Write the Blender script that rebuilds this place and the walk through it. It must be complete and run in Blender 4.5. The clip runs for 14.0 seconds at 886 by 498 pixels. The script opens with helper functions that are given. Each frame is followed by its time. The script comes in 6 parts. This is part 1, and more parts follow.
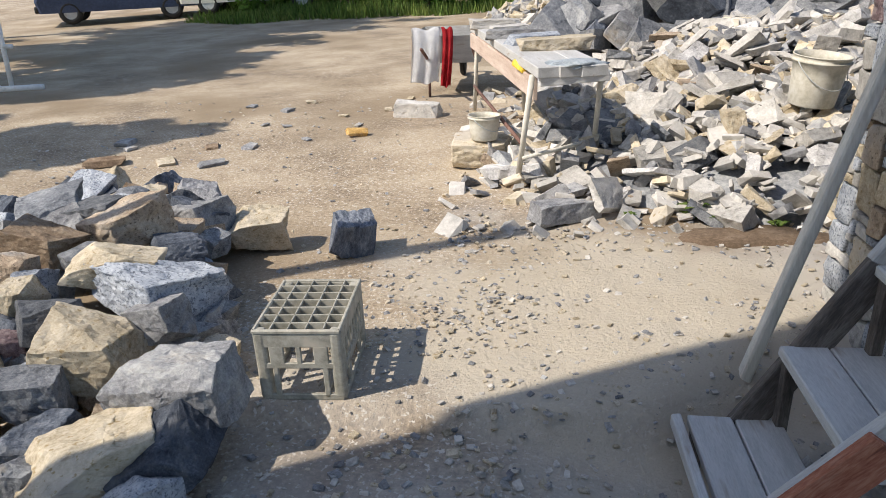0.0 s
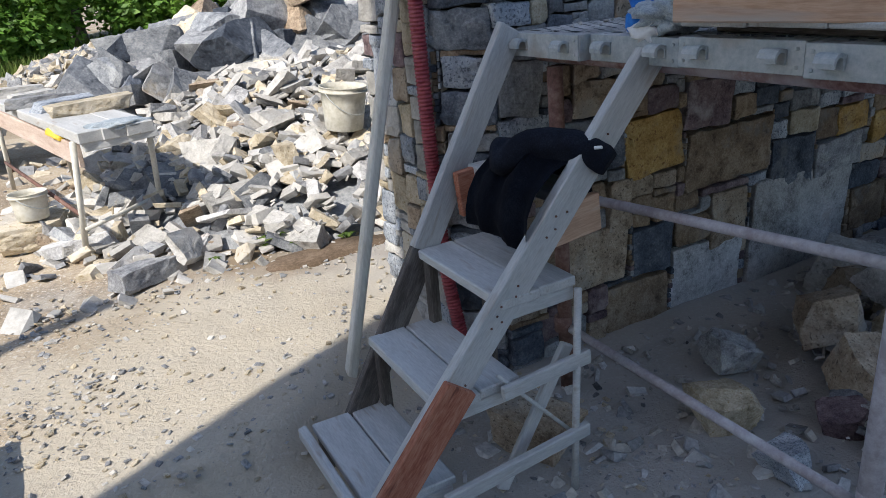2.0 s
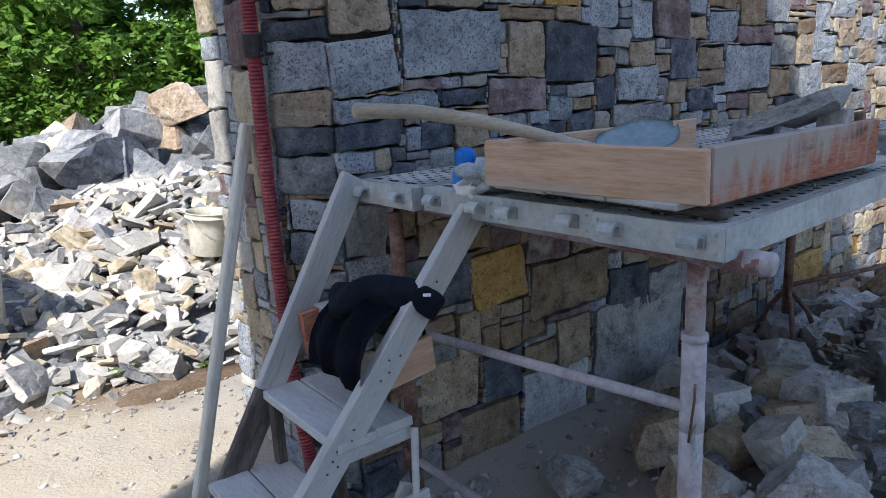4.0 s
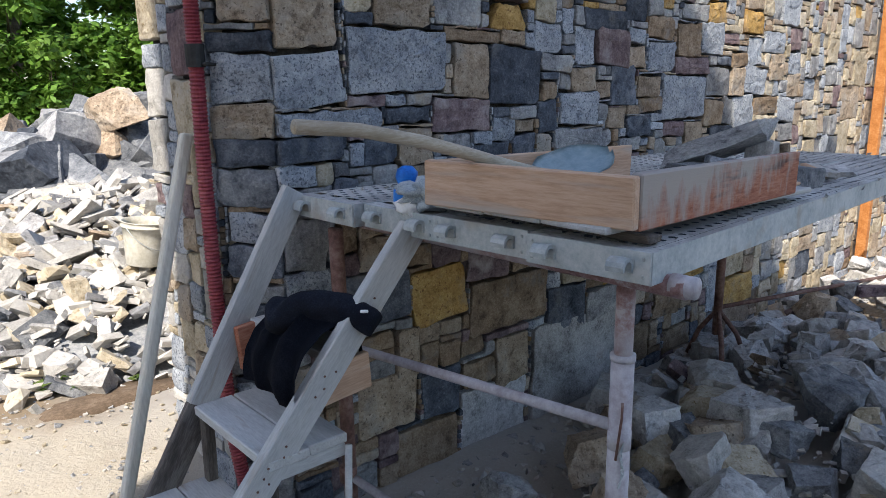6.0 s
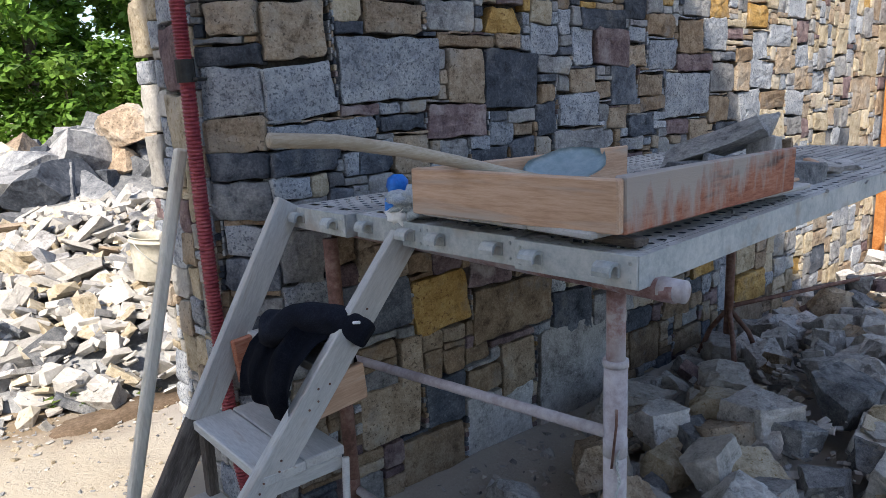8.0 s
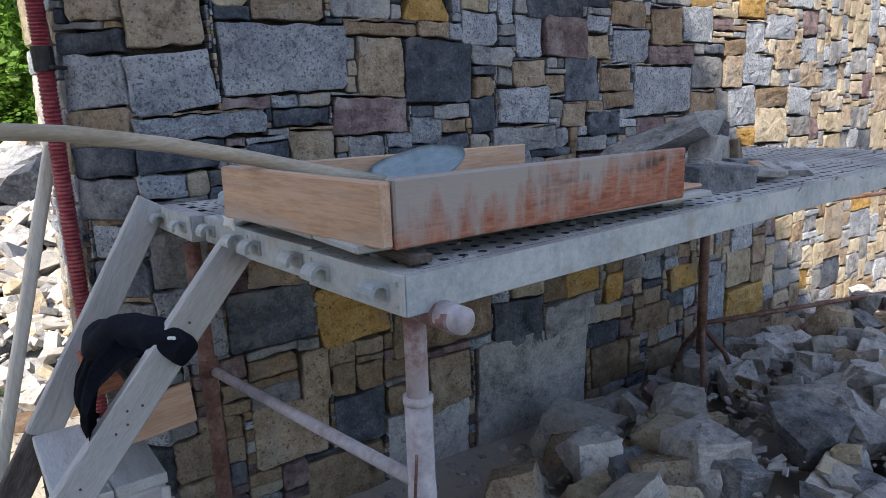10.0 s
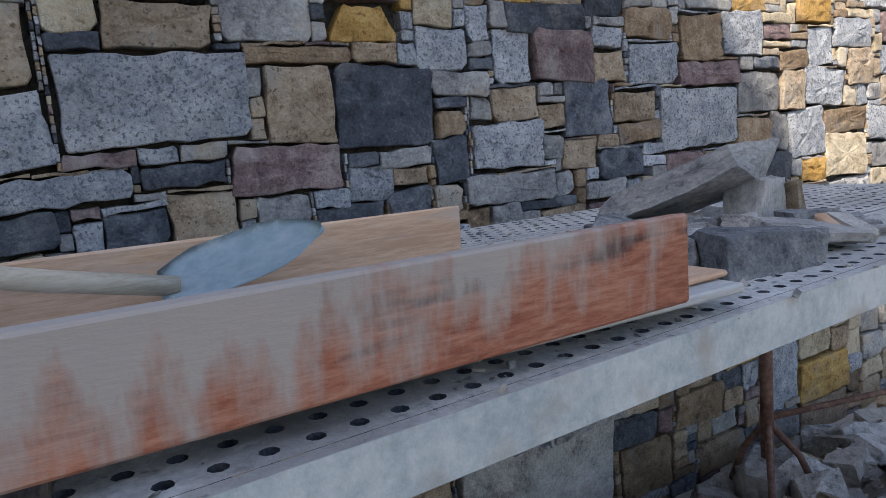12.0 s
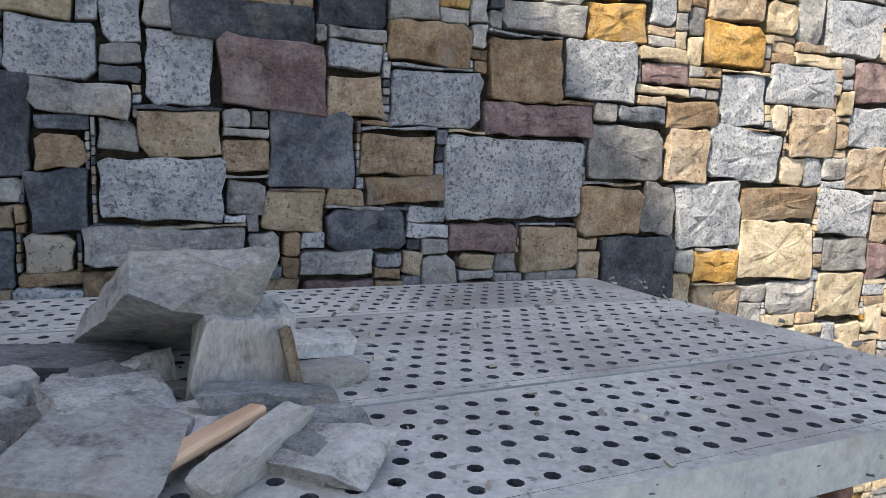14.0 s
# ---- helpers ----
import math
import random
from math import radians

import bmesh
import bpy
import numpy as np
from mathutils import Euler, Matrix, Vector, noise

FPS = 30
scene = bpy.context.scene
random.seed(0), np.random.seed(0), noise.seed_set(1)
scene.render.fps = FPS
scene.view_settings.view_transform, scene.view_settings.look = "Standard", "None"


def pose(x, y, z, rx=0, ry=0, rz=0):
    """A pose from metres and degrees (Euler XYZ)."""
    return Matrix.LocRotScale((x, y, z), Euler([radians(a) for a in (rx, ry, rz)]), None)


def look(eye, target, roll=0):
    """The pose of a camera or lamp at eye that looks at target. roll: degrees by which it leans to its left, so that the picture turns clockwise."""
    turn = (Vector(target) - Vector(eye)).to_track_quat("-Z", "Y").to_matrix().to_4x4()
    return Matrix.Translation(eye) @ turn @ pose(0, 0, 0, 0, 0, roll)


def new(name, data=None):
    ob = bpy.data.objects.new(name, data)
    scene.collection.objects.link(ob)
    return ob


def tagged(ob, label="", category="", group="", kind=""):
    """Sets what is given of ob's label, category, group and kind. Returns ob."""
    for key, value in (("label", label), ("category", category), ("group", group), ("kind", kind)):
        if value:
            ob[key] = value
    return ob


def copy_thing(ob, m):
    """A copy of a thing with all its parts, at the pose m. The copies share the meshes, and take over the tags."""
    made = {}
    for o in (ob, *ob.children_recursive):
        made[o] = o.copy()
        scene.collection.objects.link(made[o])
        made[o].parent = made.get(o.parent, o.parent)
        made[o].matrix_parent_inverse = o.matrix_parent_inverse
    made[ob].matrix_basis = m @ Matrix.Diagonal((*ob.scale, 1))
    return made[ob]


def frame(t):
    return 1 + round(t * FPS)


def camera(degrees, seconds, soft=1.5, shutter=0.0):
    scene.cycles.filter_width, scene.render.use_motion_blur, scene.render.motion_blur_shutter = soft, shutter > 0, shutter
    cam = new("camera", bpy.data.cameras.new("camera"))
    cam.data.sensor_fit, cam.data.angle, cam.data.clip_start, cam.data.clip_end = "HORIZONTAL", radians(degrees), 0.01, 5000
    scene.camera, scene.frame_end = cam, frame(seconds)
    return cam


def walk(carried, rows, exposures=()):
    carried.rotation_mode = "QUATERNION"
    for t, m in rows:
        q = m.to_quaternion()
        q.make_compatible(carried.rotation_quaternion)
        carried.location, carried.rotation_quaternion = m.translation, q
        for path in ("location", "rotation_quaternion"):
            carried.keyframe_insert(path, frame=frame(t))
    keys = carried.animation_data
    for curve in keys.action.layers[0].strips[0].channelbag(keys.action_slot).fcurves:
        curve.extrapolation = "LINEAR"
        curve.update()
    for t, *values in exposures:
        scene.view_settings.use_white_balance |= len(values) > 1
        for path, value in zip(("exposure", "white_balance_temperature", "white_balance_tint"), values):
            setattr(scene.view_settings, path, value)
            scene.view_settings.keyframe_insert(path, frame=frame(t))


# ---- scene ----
cam = camera(64.2, 14.0, soft=0.4)
PATH = [
    (0, (-0.034, -0.076, 1.384), (-0.253, 1.759, 0.617), -2.5),
    (0.5, (0.042, -0.096, 1.375), (0.262, 1.742, 0.617), -4.0),
    (1, (-0.031, -0.140, 1.397), (0.549, 1.611, 0.625), -4.2),
    (1.5, (-0.049, -0.173, 1.409), (0.645, 1.526, 0.614), -5.9),
    (2, (-0.012, -0.205, 1.418), (0.847, 1.447, 0.689), -5.1),
    (2.5, (-0.010, -0.259, 1.453), (0.982, 1.358, 0.822), -3.9),
    (3, (0.000, -0.289, 1.497), (1.041, 1.314, 0.907), -4.5),
    (3.5, (0.057, -0.323, 1.518), (1.162, 1.246, 0.953), -2.8),
    (4, (0.106, -0.349, 1.548), (1.281, 1.201, 1.082), -2.9),
    (4.2, (0.116, -0.369, 1.557), (1.313, 1.175, 1.129), -3.1),
    (6.3, (0.114, -0.376, 1.558), (1.423, 1.073, 1.129), -0.7),
    (6.5, (0.124, -0.356, 1.560), (1.442, 1.086, 1.130), -1.1),
    (7, (0.136, -0.352, 1.563), (1.459, 1.087, 1.142), -1.3),
    (7.5, (0.132, -0.371, 1.563), (1.460, 1.067, 1.155), -2.0),
    (8, (0.190, -0.413, 1.563), (1.452, 1.082, 1.148), -2.5),
    (8.5, (0.298, -0.461, 1.540), (1.527, 1.058, 1.112), -1.3),
    (8.7, (0.385, -0.463, 1.530), (1.628, 1.053, 1.135), -3.3),
    (10.8, (1.068, -0.643, 1.496), (2.106, 1.007, 1.048), -1.5),
    (11, (1.137, -0.567, 1.483), (2.142, 1.099, 1.019), -2.1),
    (11.5, (1.349, -0.295, 1.495), (2.370, 1.388, 1.141), -4.3),
    (12, (1.604, -0.152, 1.499), (2.606, 1.554, 1.209), -4.8),
    (12.5, (1.903, -0.044, 1.509), (2.858, 1.692, 1.237), -2.7),
    (13, (2.300, 0.082, 1.492), (3.165, 1.871, 1.270), -1.5),
    (13.5, (2.719, -0.003, 1.556), (3.594, 1.777, 1.300), 0.8),
    (13.6, (2.798, -0.006, 1.566), (3.568, 1.825, 1.338), 0.7),
    (14, (3.163, -0.054, 1.582), (3.906, 1.786, 1.331), 1.9),
]
SUN, SKY = 4.3, 0.15
walk(cam, [(t, look(eye, target, roll)) for t, eye, target, roll in PATH], [(0.0, 0.35, 6600, 11), (0.5, 0.28, 6500, 11), (1.5, 0.38, 6300, 10), (3.0, 0.62, 6100, 10), (4.2, 0.73, 6100, 11), (6.5, 0.82, 6550, 11), (8.5, 0.87, 6650, 12), (12.0, 1.16, 7000, 13), (14.0, 1.36, 7450, 11)])

# ---- light ----
SUN_AZ = math.atan2(0.44, 0.90)      # the way the light travels over the ground
SUN_EL = radians(47)
sun_way = Vector((math.cos(SUN_AZ) * math.cos(SUN_EL), math.sin(SUN_AZ) * math.cos(SUN_EL), -math.sin(SUN_EL)))
world = bpy.data.worlds.new("sky")
scene.world = world
world.use_nodes = True
wn = world.node_tree.nodes
sky = wn.new("ShaderNodeTexSky")
sky.sky_type = "NISHITA"
sky.sun_disc = False
sky.sun_elevation = SUN_EL
sky.sun_rotation = math.atan2(-sun_way.x, -sun_way.y)
world.node_tree.links.new(sky.outputs[0], wn["Background"].inputs[0])
wn["Background"].inputs[1].default_value = SKY
sun_data = bpy.data.lights.new("sun", "SUN")
sun_data.energy = SUN
sun_data.angle = radians(0.53)
sun_data.color = (1.0, 0.93, 0.82)
sun = new("sun", sun_data)
sun.matrix_world = look((-20, -10, 30), Vector((-20, -10, 30)) + sun_way)

# ---- materials ----


def material(name, tones, scale=6.0, rough=0.85, bump=0.25, fine=60.0, metal=0.0, vary=0.25, speck=None, stain=None, gloss=0.3, grain=None, relief=0.02):
    """tones: three colours from dark to light, mixed by noise at two scales; vary: the change of value from object to object."""
    m = bpy.data.materials.new(name)
    m.use_nodes = True
    nt = m.node_tree
    n, l = nt.nodes, nt.links
    bsdf = n["Principled BSDF"]
    tc = n.new("ShaderNodeTexCoord")
    info = n.new("ShaderNodeObjectInfo")
    off = n.new("ShaderNodeVectorMath")
    off.operation = "ADD"
    mul = n.new("ShaderNodeMath")
    mul.operation = "MULTIPLY"
    mul.inputs[1].default_value = 37.0
    l.new(info.outputs["Random"], mul.inputs[0])
    l.new(tc.outputs["Object"], off.inputs[0])
    l.new(mul.outputs[0], off.inputs[1])
    coord = off.outputs[0]
    if grain:
        sc = n.new("ShaderNodeVectorMath")
        sc.operation = "MULTIPLY"
        sc.inputs[1].default_value = grain
        l.new(coord, sc.inputs[0])
        coord = sc.outputs[0]
    big = n.new("ShaderNodeTexNoise")
    big.inputs["Scale"].default_value = scale
    big.inputs["Detail"].default_value = 6.0
    big.inputs["Roughness"].default_value = 0.65
    l.new(coord, big.inputs["Vector"])
    small = n.new("ShaderNodeTexNoise")
    small.inputs["Scale"].default_value = fine
    small.inputs["Detail"].default_value = 4.0
    small.inputs["Roughness"].default_value = 0.7
    l.new(coord, small.inputs["Vector"])
    mixf = n.new("ShaderNodeMix")
    mixf.inputs["Factor"].default_value = 0.45
    l.new(big.outputs["Fac"], mixf.inputs["A"])
    l.new(small.outputs["Fac"], mixf.inputs["B"])
    ramp = n.new("ShaderNodeValToRGB")
    ramp.color_ramp.elements[0].position = 0.40
    ramp.color_ramp.elements[1].position = 0.60
    mid = ramp.color_ramp.elements.new(0.5)
    for e, c in zip((ramp.color_ramp.elements[0], mid, ramp.color_ramp.elements[2]), tones):
        e.color = (*c, 1)
    l.new(mixf.outputs["Result"], ramp.inputs["Fac"])
    colour = ramp.outputs["Color"]
    for spec in (speck, stain):
        if spec:
            tone, s, lo, hi = spec
            tex = n.new("ShaderNodeTexNoise")
            tex.inputs["Scale"].default_value = s
            tex.inputs["Detail"].default_value = 3.0
            l.new(coord, tex.inputs["Vector"])
            rng = n.new("ShaderNodeMapRange")
            rng.inputs["From Min"].default_value = lo
            rng.inputs["From Max"].default_value = hi
            l.new(tex.outputs["Fac"], rng.inputs["Value"])
            mx = n.new("ShaderNodeMix")
            mx.data_type = "RGBA"
            mx.inputs["B"].default_value = (*tone, 1)
            l.new(rng.outputs[0], mx.inputs["Factor"])
            l.new(colour, mx.inputs["A"])
            colour = mx.outputs["Result"]
    if vary:
        hsv = n.new("ShaderNodeHueSaturation")
        mr = n.new("ShaderNodeMapRange")
        mr.inputs["To Min"].default_value = 1 - vary
        mr.inputs["To Max"].default_value = 1 + vary
        l.new(info.outputs["Random"], mr.inputs["Value"])
        l.new(mr.outputs[0], hsv.inputs["Value"])
        l.new(colour, hsv.inputs["Color"])
        colour = hsv.outputs["Color"]
    l.new(colour, bsdf.inputs["Base Color"])
    bsdf.inputs["Roughness"].default_value = rough
    bsdf.inputs["Metallic"].default_value = metal
    bsdf.inputs["Specular IOR Level"].default_value = gloss
    bp = n.new("ShaderNodeBump")
    bp.inputs["Strength"].default_value = bump
    bp.inputs["Distance"].default_value = relief
    l.new(mixf.outputs["Result"], bp.inputs["Height"])
    l.new(bp.outputs[0], bsdf.inputs["Normal"])
    return m


M = {
    "ground": material("dusty_ground", ((0.20, 0.155, 0.11), (0.36, 0.285, 0.20), (0.49, 0.41, 0.305)), 1.1, 0.95, 0.6, 46, vary=0, speck=((0.58, 0.53, 0.46), 60, 0.58, 0.66), stain=((0.25, 0.19, 0.125), 0.5, 0.48, 0.68), relief=0.045),
    "grit": material("stone_grit", ((0.25, 0.24, 0.22), (0.42, 0.39, 0.35), (0.55, 0.52, 0.47)), 8, 0.95, 0.4, 40, vary=0),
    # mortar taken near black: the shade inside the joints is put into its colour
    "mortar": material("packing_mortar_joint_shade", ((0.022, 0.02, 0.018), (0.04, 0.037, 0.033), (0.075, 0.068, 0.06)), 9, 0.95, 0.6, 60, vary=0),
    "dusty_wood": material("dusty_grey_wood", ((0.40, 0.395, 0.385), (0.47, 0.465, 0.455), (0.54, 0.535, 0.52)), 3, 0.85, 0.25, 30, vary=0.1, grain=(1, 6, 6), stain=((0.32, 0.275, 0.235), 6, 0.60, 0.78)),
    "raw_wood": material("raw_pine", ((0.46, 0.285, 0.185), (0.57, 0.37, 0.25), (0.64, 0.445, 0.32)), 3.0, 0.75, 0.12, 20, vary=0.08, grain=(0.8, 9, 9), stain=((0.47, 0.40, 0.35), 2.2, 0.55, 0.75)),
    "red_wood": material("red_stained_wood", ((0.26, 0.085, 0.05), (0.36, 0.135, 0.08), (0.44, 0.20, 0.13)), 3, 0.75, 0.15, 24, vary=0.08, grain=(1, 6, 6), stain=((0.10, 0.04, 0.03), 5, 0.60, 0.70)),
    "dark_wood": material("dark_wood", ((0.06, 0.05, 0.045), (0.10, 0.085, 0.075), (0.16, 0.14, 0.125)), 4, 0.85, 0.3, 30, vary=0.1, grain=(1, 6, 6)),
    "steel": material("dusty_galvanised_steel", ((0.33, 0.36, 0.37), (0.43, 0.455, 0.455), (0.53, 0.54, 0.53)), 4, 0.75, 0.2, 50, metal=0.0, vary=0.05, stain=((0.36, 0.31, 0.26), 7, 0.6, 0.75)),
    "deck": material("dusty_deck_top", ((0.36, 0.355, 0.345), (0.48, 0.47, 0.455), (0.60, 0.59, 0.57)), 3, 0.9, 0.6, 70, vary=0.03, stain=((0.30, 0.285, 0.275), 2.2, 0.54, 0.72), speck=((0.25, 0.245, 0.24), 45, 0.62, 0.70)),
    "post": material("worn_red_tube", ((0.20, 0.10, 0.09), (0.32, 0.20, 0.19), (0.46, 0.40, 0.40)), 6, 0.7, 0.25, 40, vary=0.05, stain=((0.50, 0.47, 0.49), 4, 0.5, 0.66)),
    "pale_tube": material("dust_pale_tube", ((0.36, 0.31, 0.32), (0.46, 0.42, 0.44), (0.56, 0.53, 0.54)), 6, 0.7, 0.2, 40, vary=0.05),
    "rust": material("rusty_tube", ((0.10, 0.05, 0.04), (0.17, 0.09, 0.07), (0.25, 0.16, 0.13)), 7, 0.75, 0.25, 40, vary=0.05),
    "pole": material("weathered_pole", ((0.46, 0.43, 0.37), (0.57, 0.54, 0.47), (0.65, 0.62, 0.55)), 2, 0.7, 0.15, 20, vary=0.05, grain=(5, 5, 0.8)),
    "handle": material("worn_ash_handle", ((0.36, 0.29, 0.21), (0.46, 0.385, 0.295), (0.54, 0.47, 0.38)), 3, 0.6, 0.1, 30, vary=0, grain=(1, 6, 6)),
    "pink_board": material("faded_pink_board", ((0.42, 0.31, 0.25), (0.52, 0.41, 0.345), (0.60, 0.50, 0.43)), 3, 0.85, 0.25, 25, vary=0.05, grain=(1, 6, 6)),
    "cream_paint": material("cream_car_paint", ((0.50, 0.50, 0.45), (0.58, 0.58, 0.53), (0.64, 0.64, 0.60)), 2, 0.3, 0.02, 20, vary=0, gloss=0.5),
    "blue_paint": material("dark_blue_car_paint", ((0.02, 0.035, 0.08), (0.03, 0.05, 0.11), (0.045, 0.07, 0.14)), 2, 0.3, 0.02, 20, vary=0, gloss=0.5),
    "glass": material("dark_car_glass", ((0.015, 0.018, 0.02), (0.02, 0.024, 0.027), (0.03, 0.034, 0.037)), 2, 0.08, 0.0, 20, vary=0, gloss=0.6),
    "hose": material("red_corrugated_hose", ((0.17, 0.025, 0.035), (0.25, 0.04, 0.05), (0.33, 0.08, 0.085)), 6, 0.5, 0.1, 40, vary=0),
    "crate": material("grey_plastic_crate", ((0.24, 0.23, 0.19), (0.33, 0.315, 0.265), (0.42, 0.40, 0.345)), 7, 0.6, 0.12, 40, vary=0, stain=((0.46, 0.42, 0.35), 9, 0.56, 0.7)),
    "bucket": material("mortar_stained_bucket", ((0.42, 0.40, 0.33), (0.54, 0.51, 0.43), (0.62, 0.60, 0.54)), 6, 0.65, 0.2, 30, vary=0.05),
    "navy": material("navy_fleece", ((0.006, 0.007, 0.012), (0.010, 0.012, 0.02), (0.02, 0.023, 0.034)), 8, 0.95, 0.3, 220, vary=0, gloss=0.15, relief=0.004),
    "blue": material("blue_plastic", ((0.01, 0.11, 0.45), (0.015, 0.17, 0.62), (0.04, 0.26, 0.75)), 8, 0.4, 0.1, 40, vary=0),
    "rag": material("dusty_glove_cloth", ((0.20, 0.23, 0.26), (0.33, 0.37, 0.40), (0.46, 0.49, 0.50)), 14, 0.95, 0.4, 200, vary=0.15, relief=0.005),
    "white_cloth": material("white_cloth", ((0.62, 0.62, 0.64), (0.74, 0.74, 0.75), (0.82, 0.82, 0.82)), 8, 0.9, 0.2, 120, vary=0.05, relief=0.004),
    "red_cloth": material("red_cloth", ((0.35, 0.015, 0.02), (0.5, 0.025, 0.035), (0.6, 0.06, 0.06)), 8, 0.9, 0.2, 120, vary=0, relief=0.004),
    "yellow": material("yellow_plastic", ((0.55, 0.36, 0.03), (0.7, 0.48, 0.05), (0.78, 0.58, 0.12)), 8, 0.5, 0.1, 60, vary=0),
    "blade": material("worn_blue_shovel_steel", ((0.36, 0.48, 0.54), (0.47, 0.58, 0.63), (0.58, 0.65, 0.68)), 6, 0.6, 0.12, 40, vary=0),
    "black": material("black_rubber", ((0.012, 0.012, 0.012), (0.02, 0.02, 0.02), (0.035, 0.035, 0.035)), 8, 0.6, 0.1, 40, vary=0),
    "white_metal": material("white_painted_metal", ((0.6, 0.6, 0.58), (0.74, 0.74, 0.72), (0.8, 0.8, 0.79)), 8, 0.5, 0.1, 60, vary=0),
    "orange_wood": material("orange_timber", ((0.34, 0.12, 0.03), (0.46, 0.18, 0.05), (0.54, 0.25, 0.09)), 2, 0.7, 0.2, 12, vary=0.05, grain=(6, 6, 0.7)),
    "plaster": material("weathered_render_wall", ((0.40, 0.38, 0.34), (0.48, 0.46, 0.42), (0.55, 0.53, 0.49)), 1.5, 0.9, 0.3, 30, vary=0),
    "leaf": material("green_leaf", ((0.06, 0.14, 0.02), (0.125, 0.245, 0.035), (0.21, 0.35, 0.065)), 1.2, 0.5, 0.0, 9, vary=0),
    "grass": material("grass_green", ((0.06, 0.12, 0.02), (0.11, 0.18, 0.035), (0.19, 0.24, 0.06)), 1.0, 0.7, 0.0, 8, vary=0),
    "bark": material("bark", ((0.06, 0.045, 0.035), (0.10, 0.08, 0.06), (0.15, 0.125, 0.10)), 6, 0.95, 0.5, 40, vary=0.1),
    "soil": material("damp_brown_soil", ((0.10, 0.07, 0.045), (0.15, 0.105, 0.07), (0.21, 0.155, 0.11)), 5, 0.95, 0.6, 50, vary=0),
}



def stone_material(name, tones, vary=0.2, speck=None, stain=None, size=1.0, relief=0.03, pit_shade=0.5, patch=3.0):
    """Rough broken stone: large patches, a craggy grain and fine crystals in colour and relief, with the shade of the
    low spots put into the colour; size: the length of one unit of the mesh in metres.
    """
    m = bpy.data.materials.new(name)
    m.use_nodes = True
    n, l = m.node_tree.nodes, m.node_tree.links
    bsdf = n["Principled BSDF"]
    tc, info, geo = n.new("ShaderNodeTexCoord"), n.new("ShaderNodeObjectInfo"), n.new("ShaderNodeNewGeometry")

    def calc(op, a, b):
        q = n.new("ShaderNodeMath")
        q.operation = op
        for socket, v in zip(q.inputs, (a, b)):
            if isinstance(v, (int, float)):
                socket.default_value = v
            else:
                l.new(v, socket)
        return q.outputs[0]

    chance = calc("FRACT", calc("ADD", info.outputs["Random"], geo.outputs["Random Per Island"]), 0)
    off = n.new("ShaderNodeVectorMath")
    off.operation = "ADD"
    l.new(tc.outputs["Object"], off.inputs[0])
    l.new(calc("MULTIPLY", chance, 37.0), off.inputs[1])

    def cloud(scale, detail, rough):
        t = n.new("ShaderNodeTexNoise")
        t.inputs["Scale"].default_value = scale * size
        t.inputs["Detail"].default_value = detail
        t.inputs["Roughness"].default_value = rough
        l.new(off.outputs[0], t.inputs["Vector"])
        return t.outputs["Fac"]

    def blend(a, tone, fac):
        mx = n.new("ShaderNodeMix")
        mx.data_type = "RGBA"
        mx.inputs["B"].default_value = (*tone, 1)
        l.new(fac, mx.inputs["Factor"])
        l.new(a, mx.inputs["A"])
        return mx.outputs["Result"]

    def band(v, lo, hi, most=1.0):
        r = n.new("ShaderNodeMapRange")
        r.inputs["From Min"].default_value, r.inputs["From Max"].default_value, r.inputs["To Max"].default_value = lo, hi, most
        l.new(v, r.inputs["Value"])
        return r.outputs[0]

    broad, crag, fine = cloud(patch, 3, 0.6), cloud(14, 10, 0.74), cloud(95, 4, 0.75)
    # the grain that drives the relief also lightens its highs and darkens its lows
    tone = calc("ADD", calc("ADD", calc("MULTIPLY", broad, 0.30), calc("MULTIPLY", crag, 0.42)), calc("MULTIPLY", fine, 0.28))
    ramp = n.new("ShaderNodeValToRGB")
    ramp.color_ramp.elements[0].position, ramp.color_ramp.elements[1].position = 0.40, 0.60
    mid = ramp.color_ramp.elements.new(0.5)
    for e, c in zip((ramp.color_ramp.elements[0], mid, ramp.color_ramp.elements[2]), tones):
        e.color = (*c, 1)
    l.new(tone, ramp.inputs["Fac"])
    colour = ramp.outputs["Color"]
    if stain:
        colour = blend(colour, stain[0], band(cloud(stain[1], 5, 0.65), stain[2], stain[3], 0.85))
    if speck:
        colour = blend(colour, speck[0], band(cloud(speck[1], 2, 0.6), speck[2], speck[3], 0.9))
    # low spots of the grain painted darker, in place of shade in the relief
    colour = blend(colour, [v * 0.35 for v in tones[0]], band(crag, 0.43, 0.34, pit_shade))
    hsv = n.new("ShaderNodeHueSaturation")
    l.new(calc("ADD", calc("MULTIPLY", chance, 2 * vary), 1 - vary), hsv.inputs["Value"])
    l.new(colour, hsv.inputs["Color"])
    l.new(hsv.outputs["Color"], bsdf.inputs["Base Color"])
    bsdf.inputs["Roughness"].default_value = 0.9
    bsdf.inputs["Specular IOR Level"].default_value = 0.25
    bp = n.new("ShaderNodeBump")
    bp.inputs["Strength"].default_value = 1.0
    bp.inputs["Distance"].default_value = relief
    l.new(calc("ADD", calc("MULTIPLY", crag, 0.8), calc("MULTIPLY", fine, 0.12)), bp.inputs["Height"])
    l.new(bp.outputs[0], bsdf.inputs["Normal"])
    return m


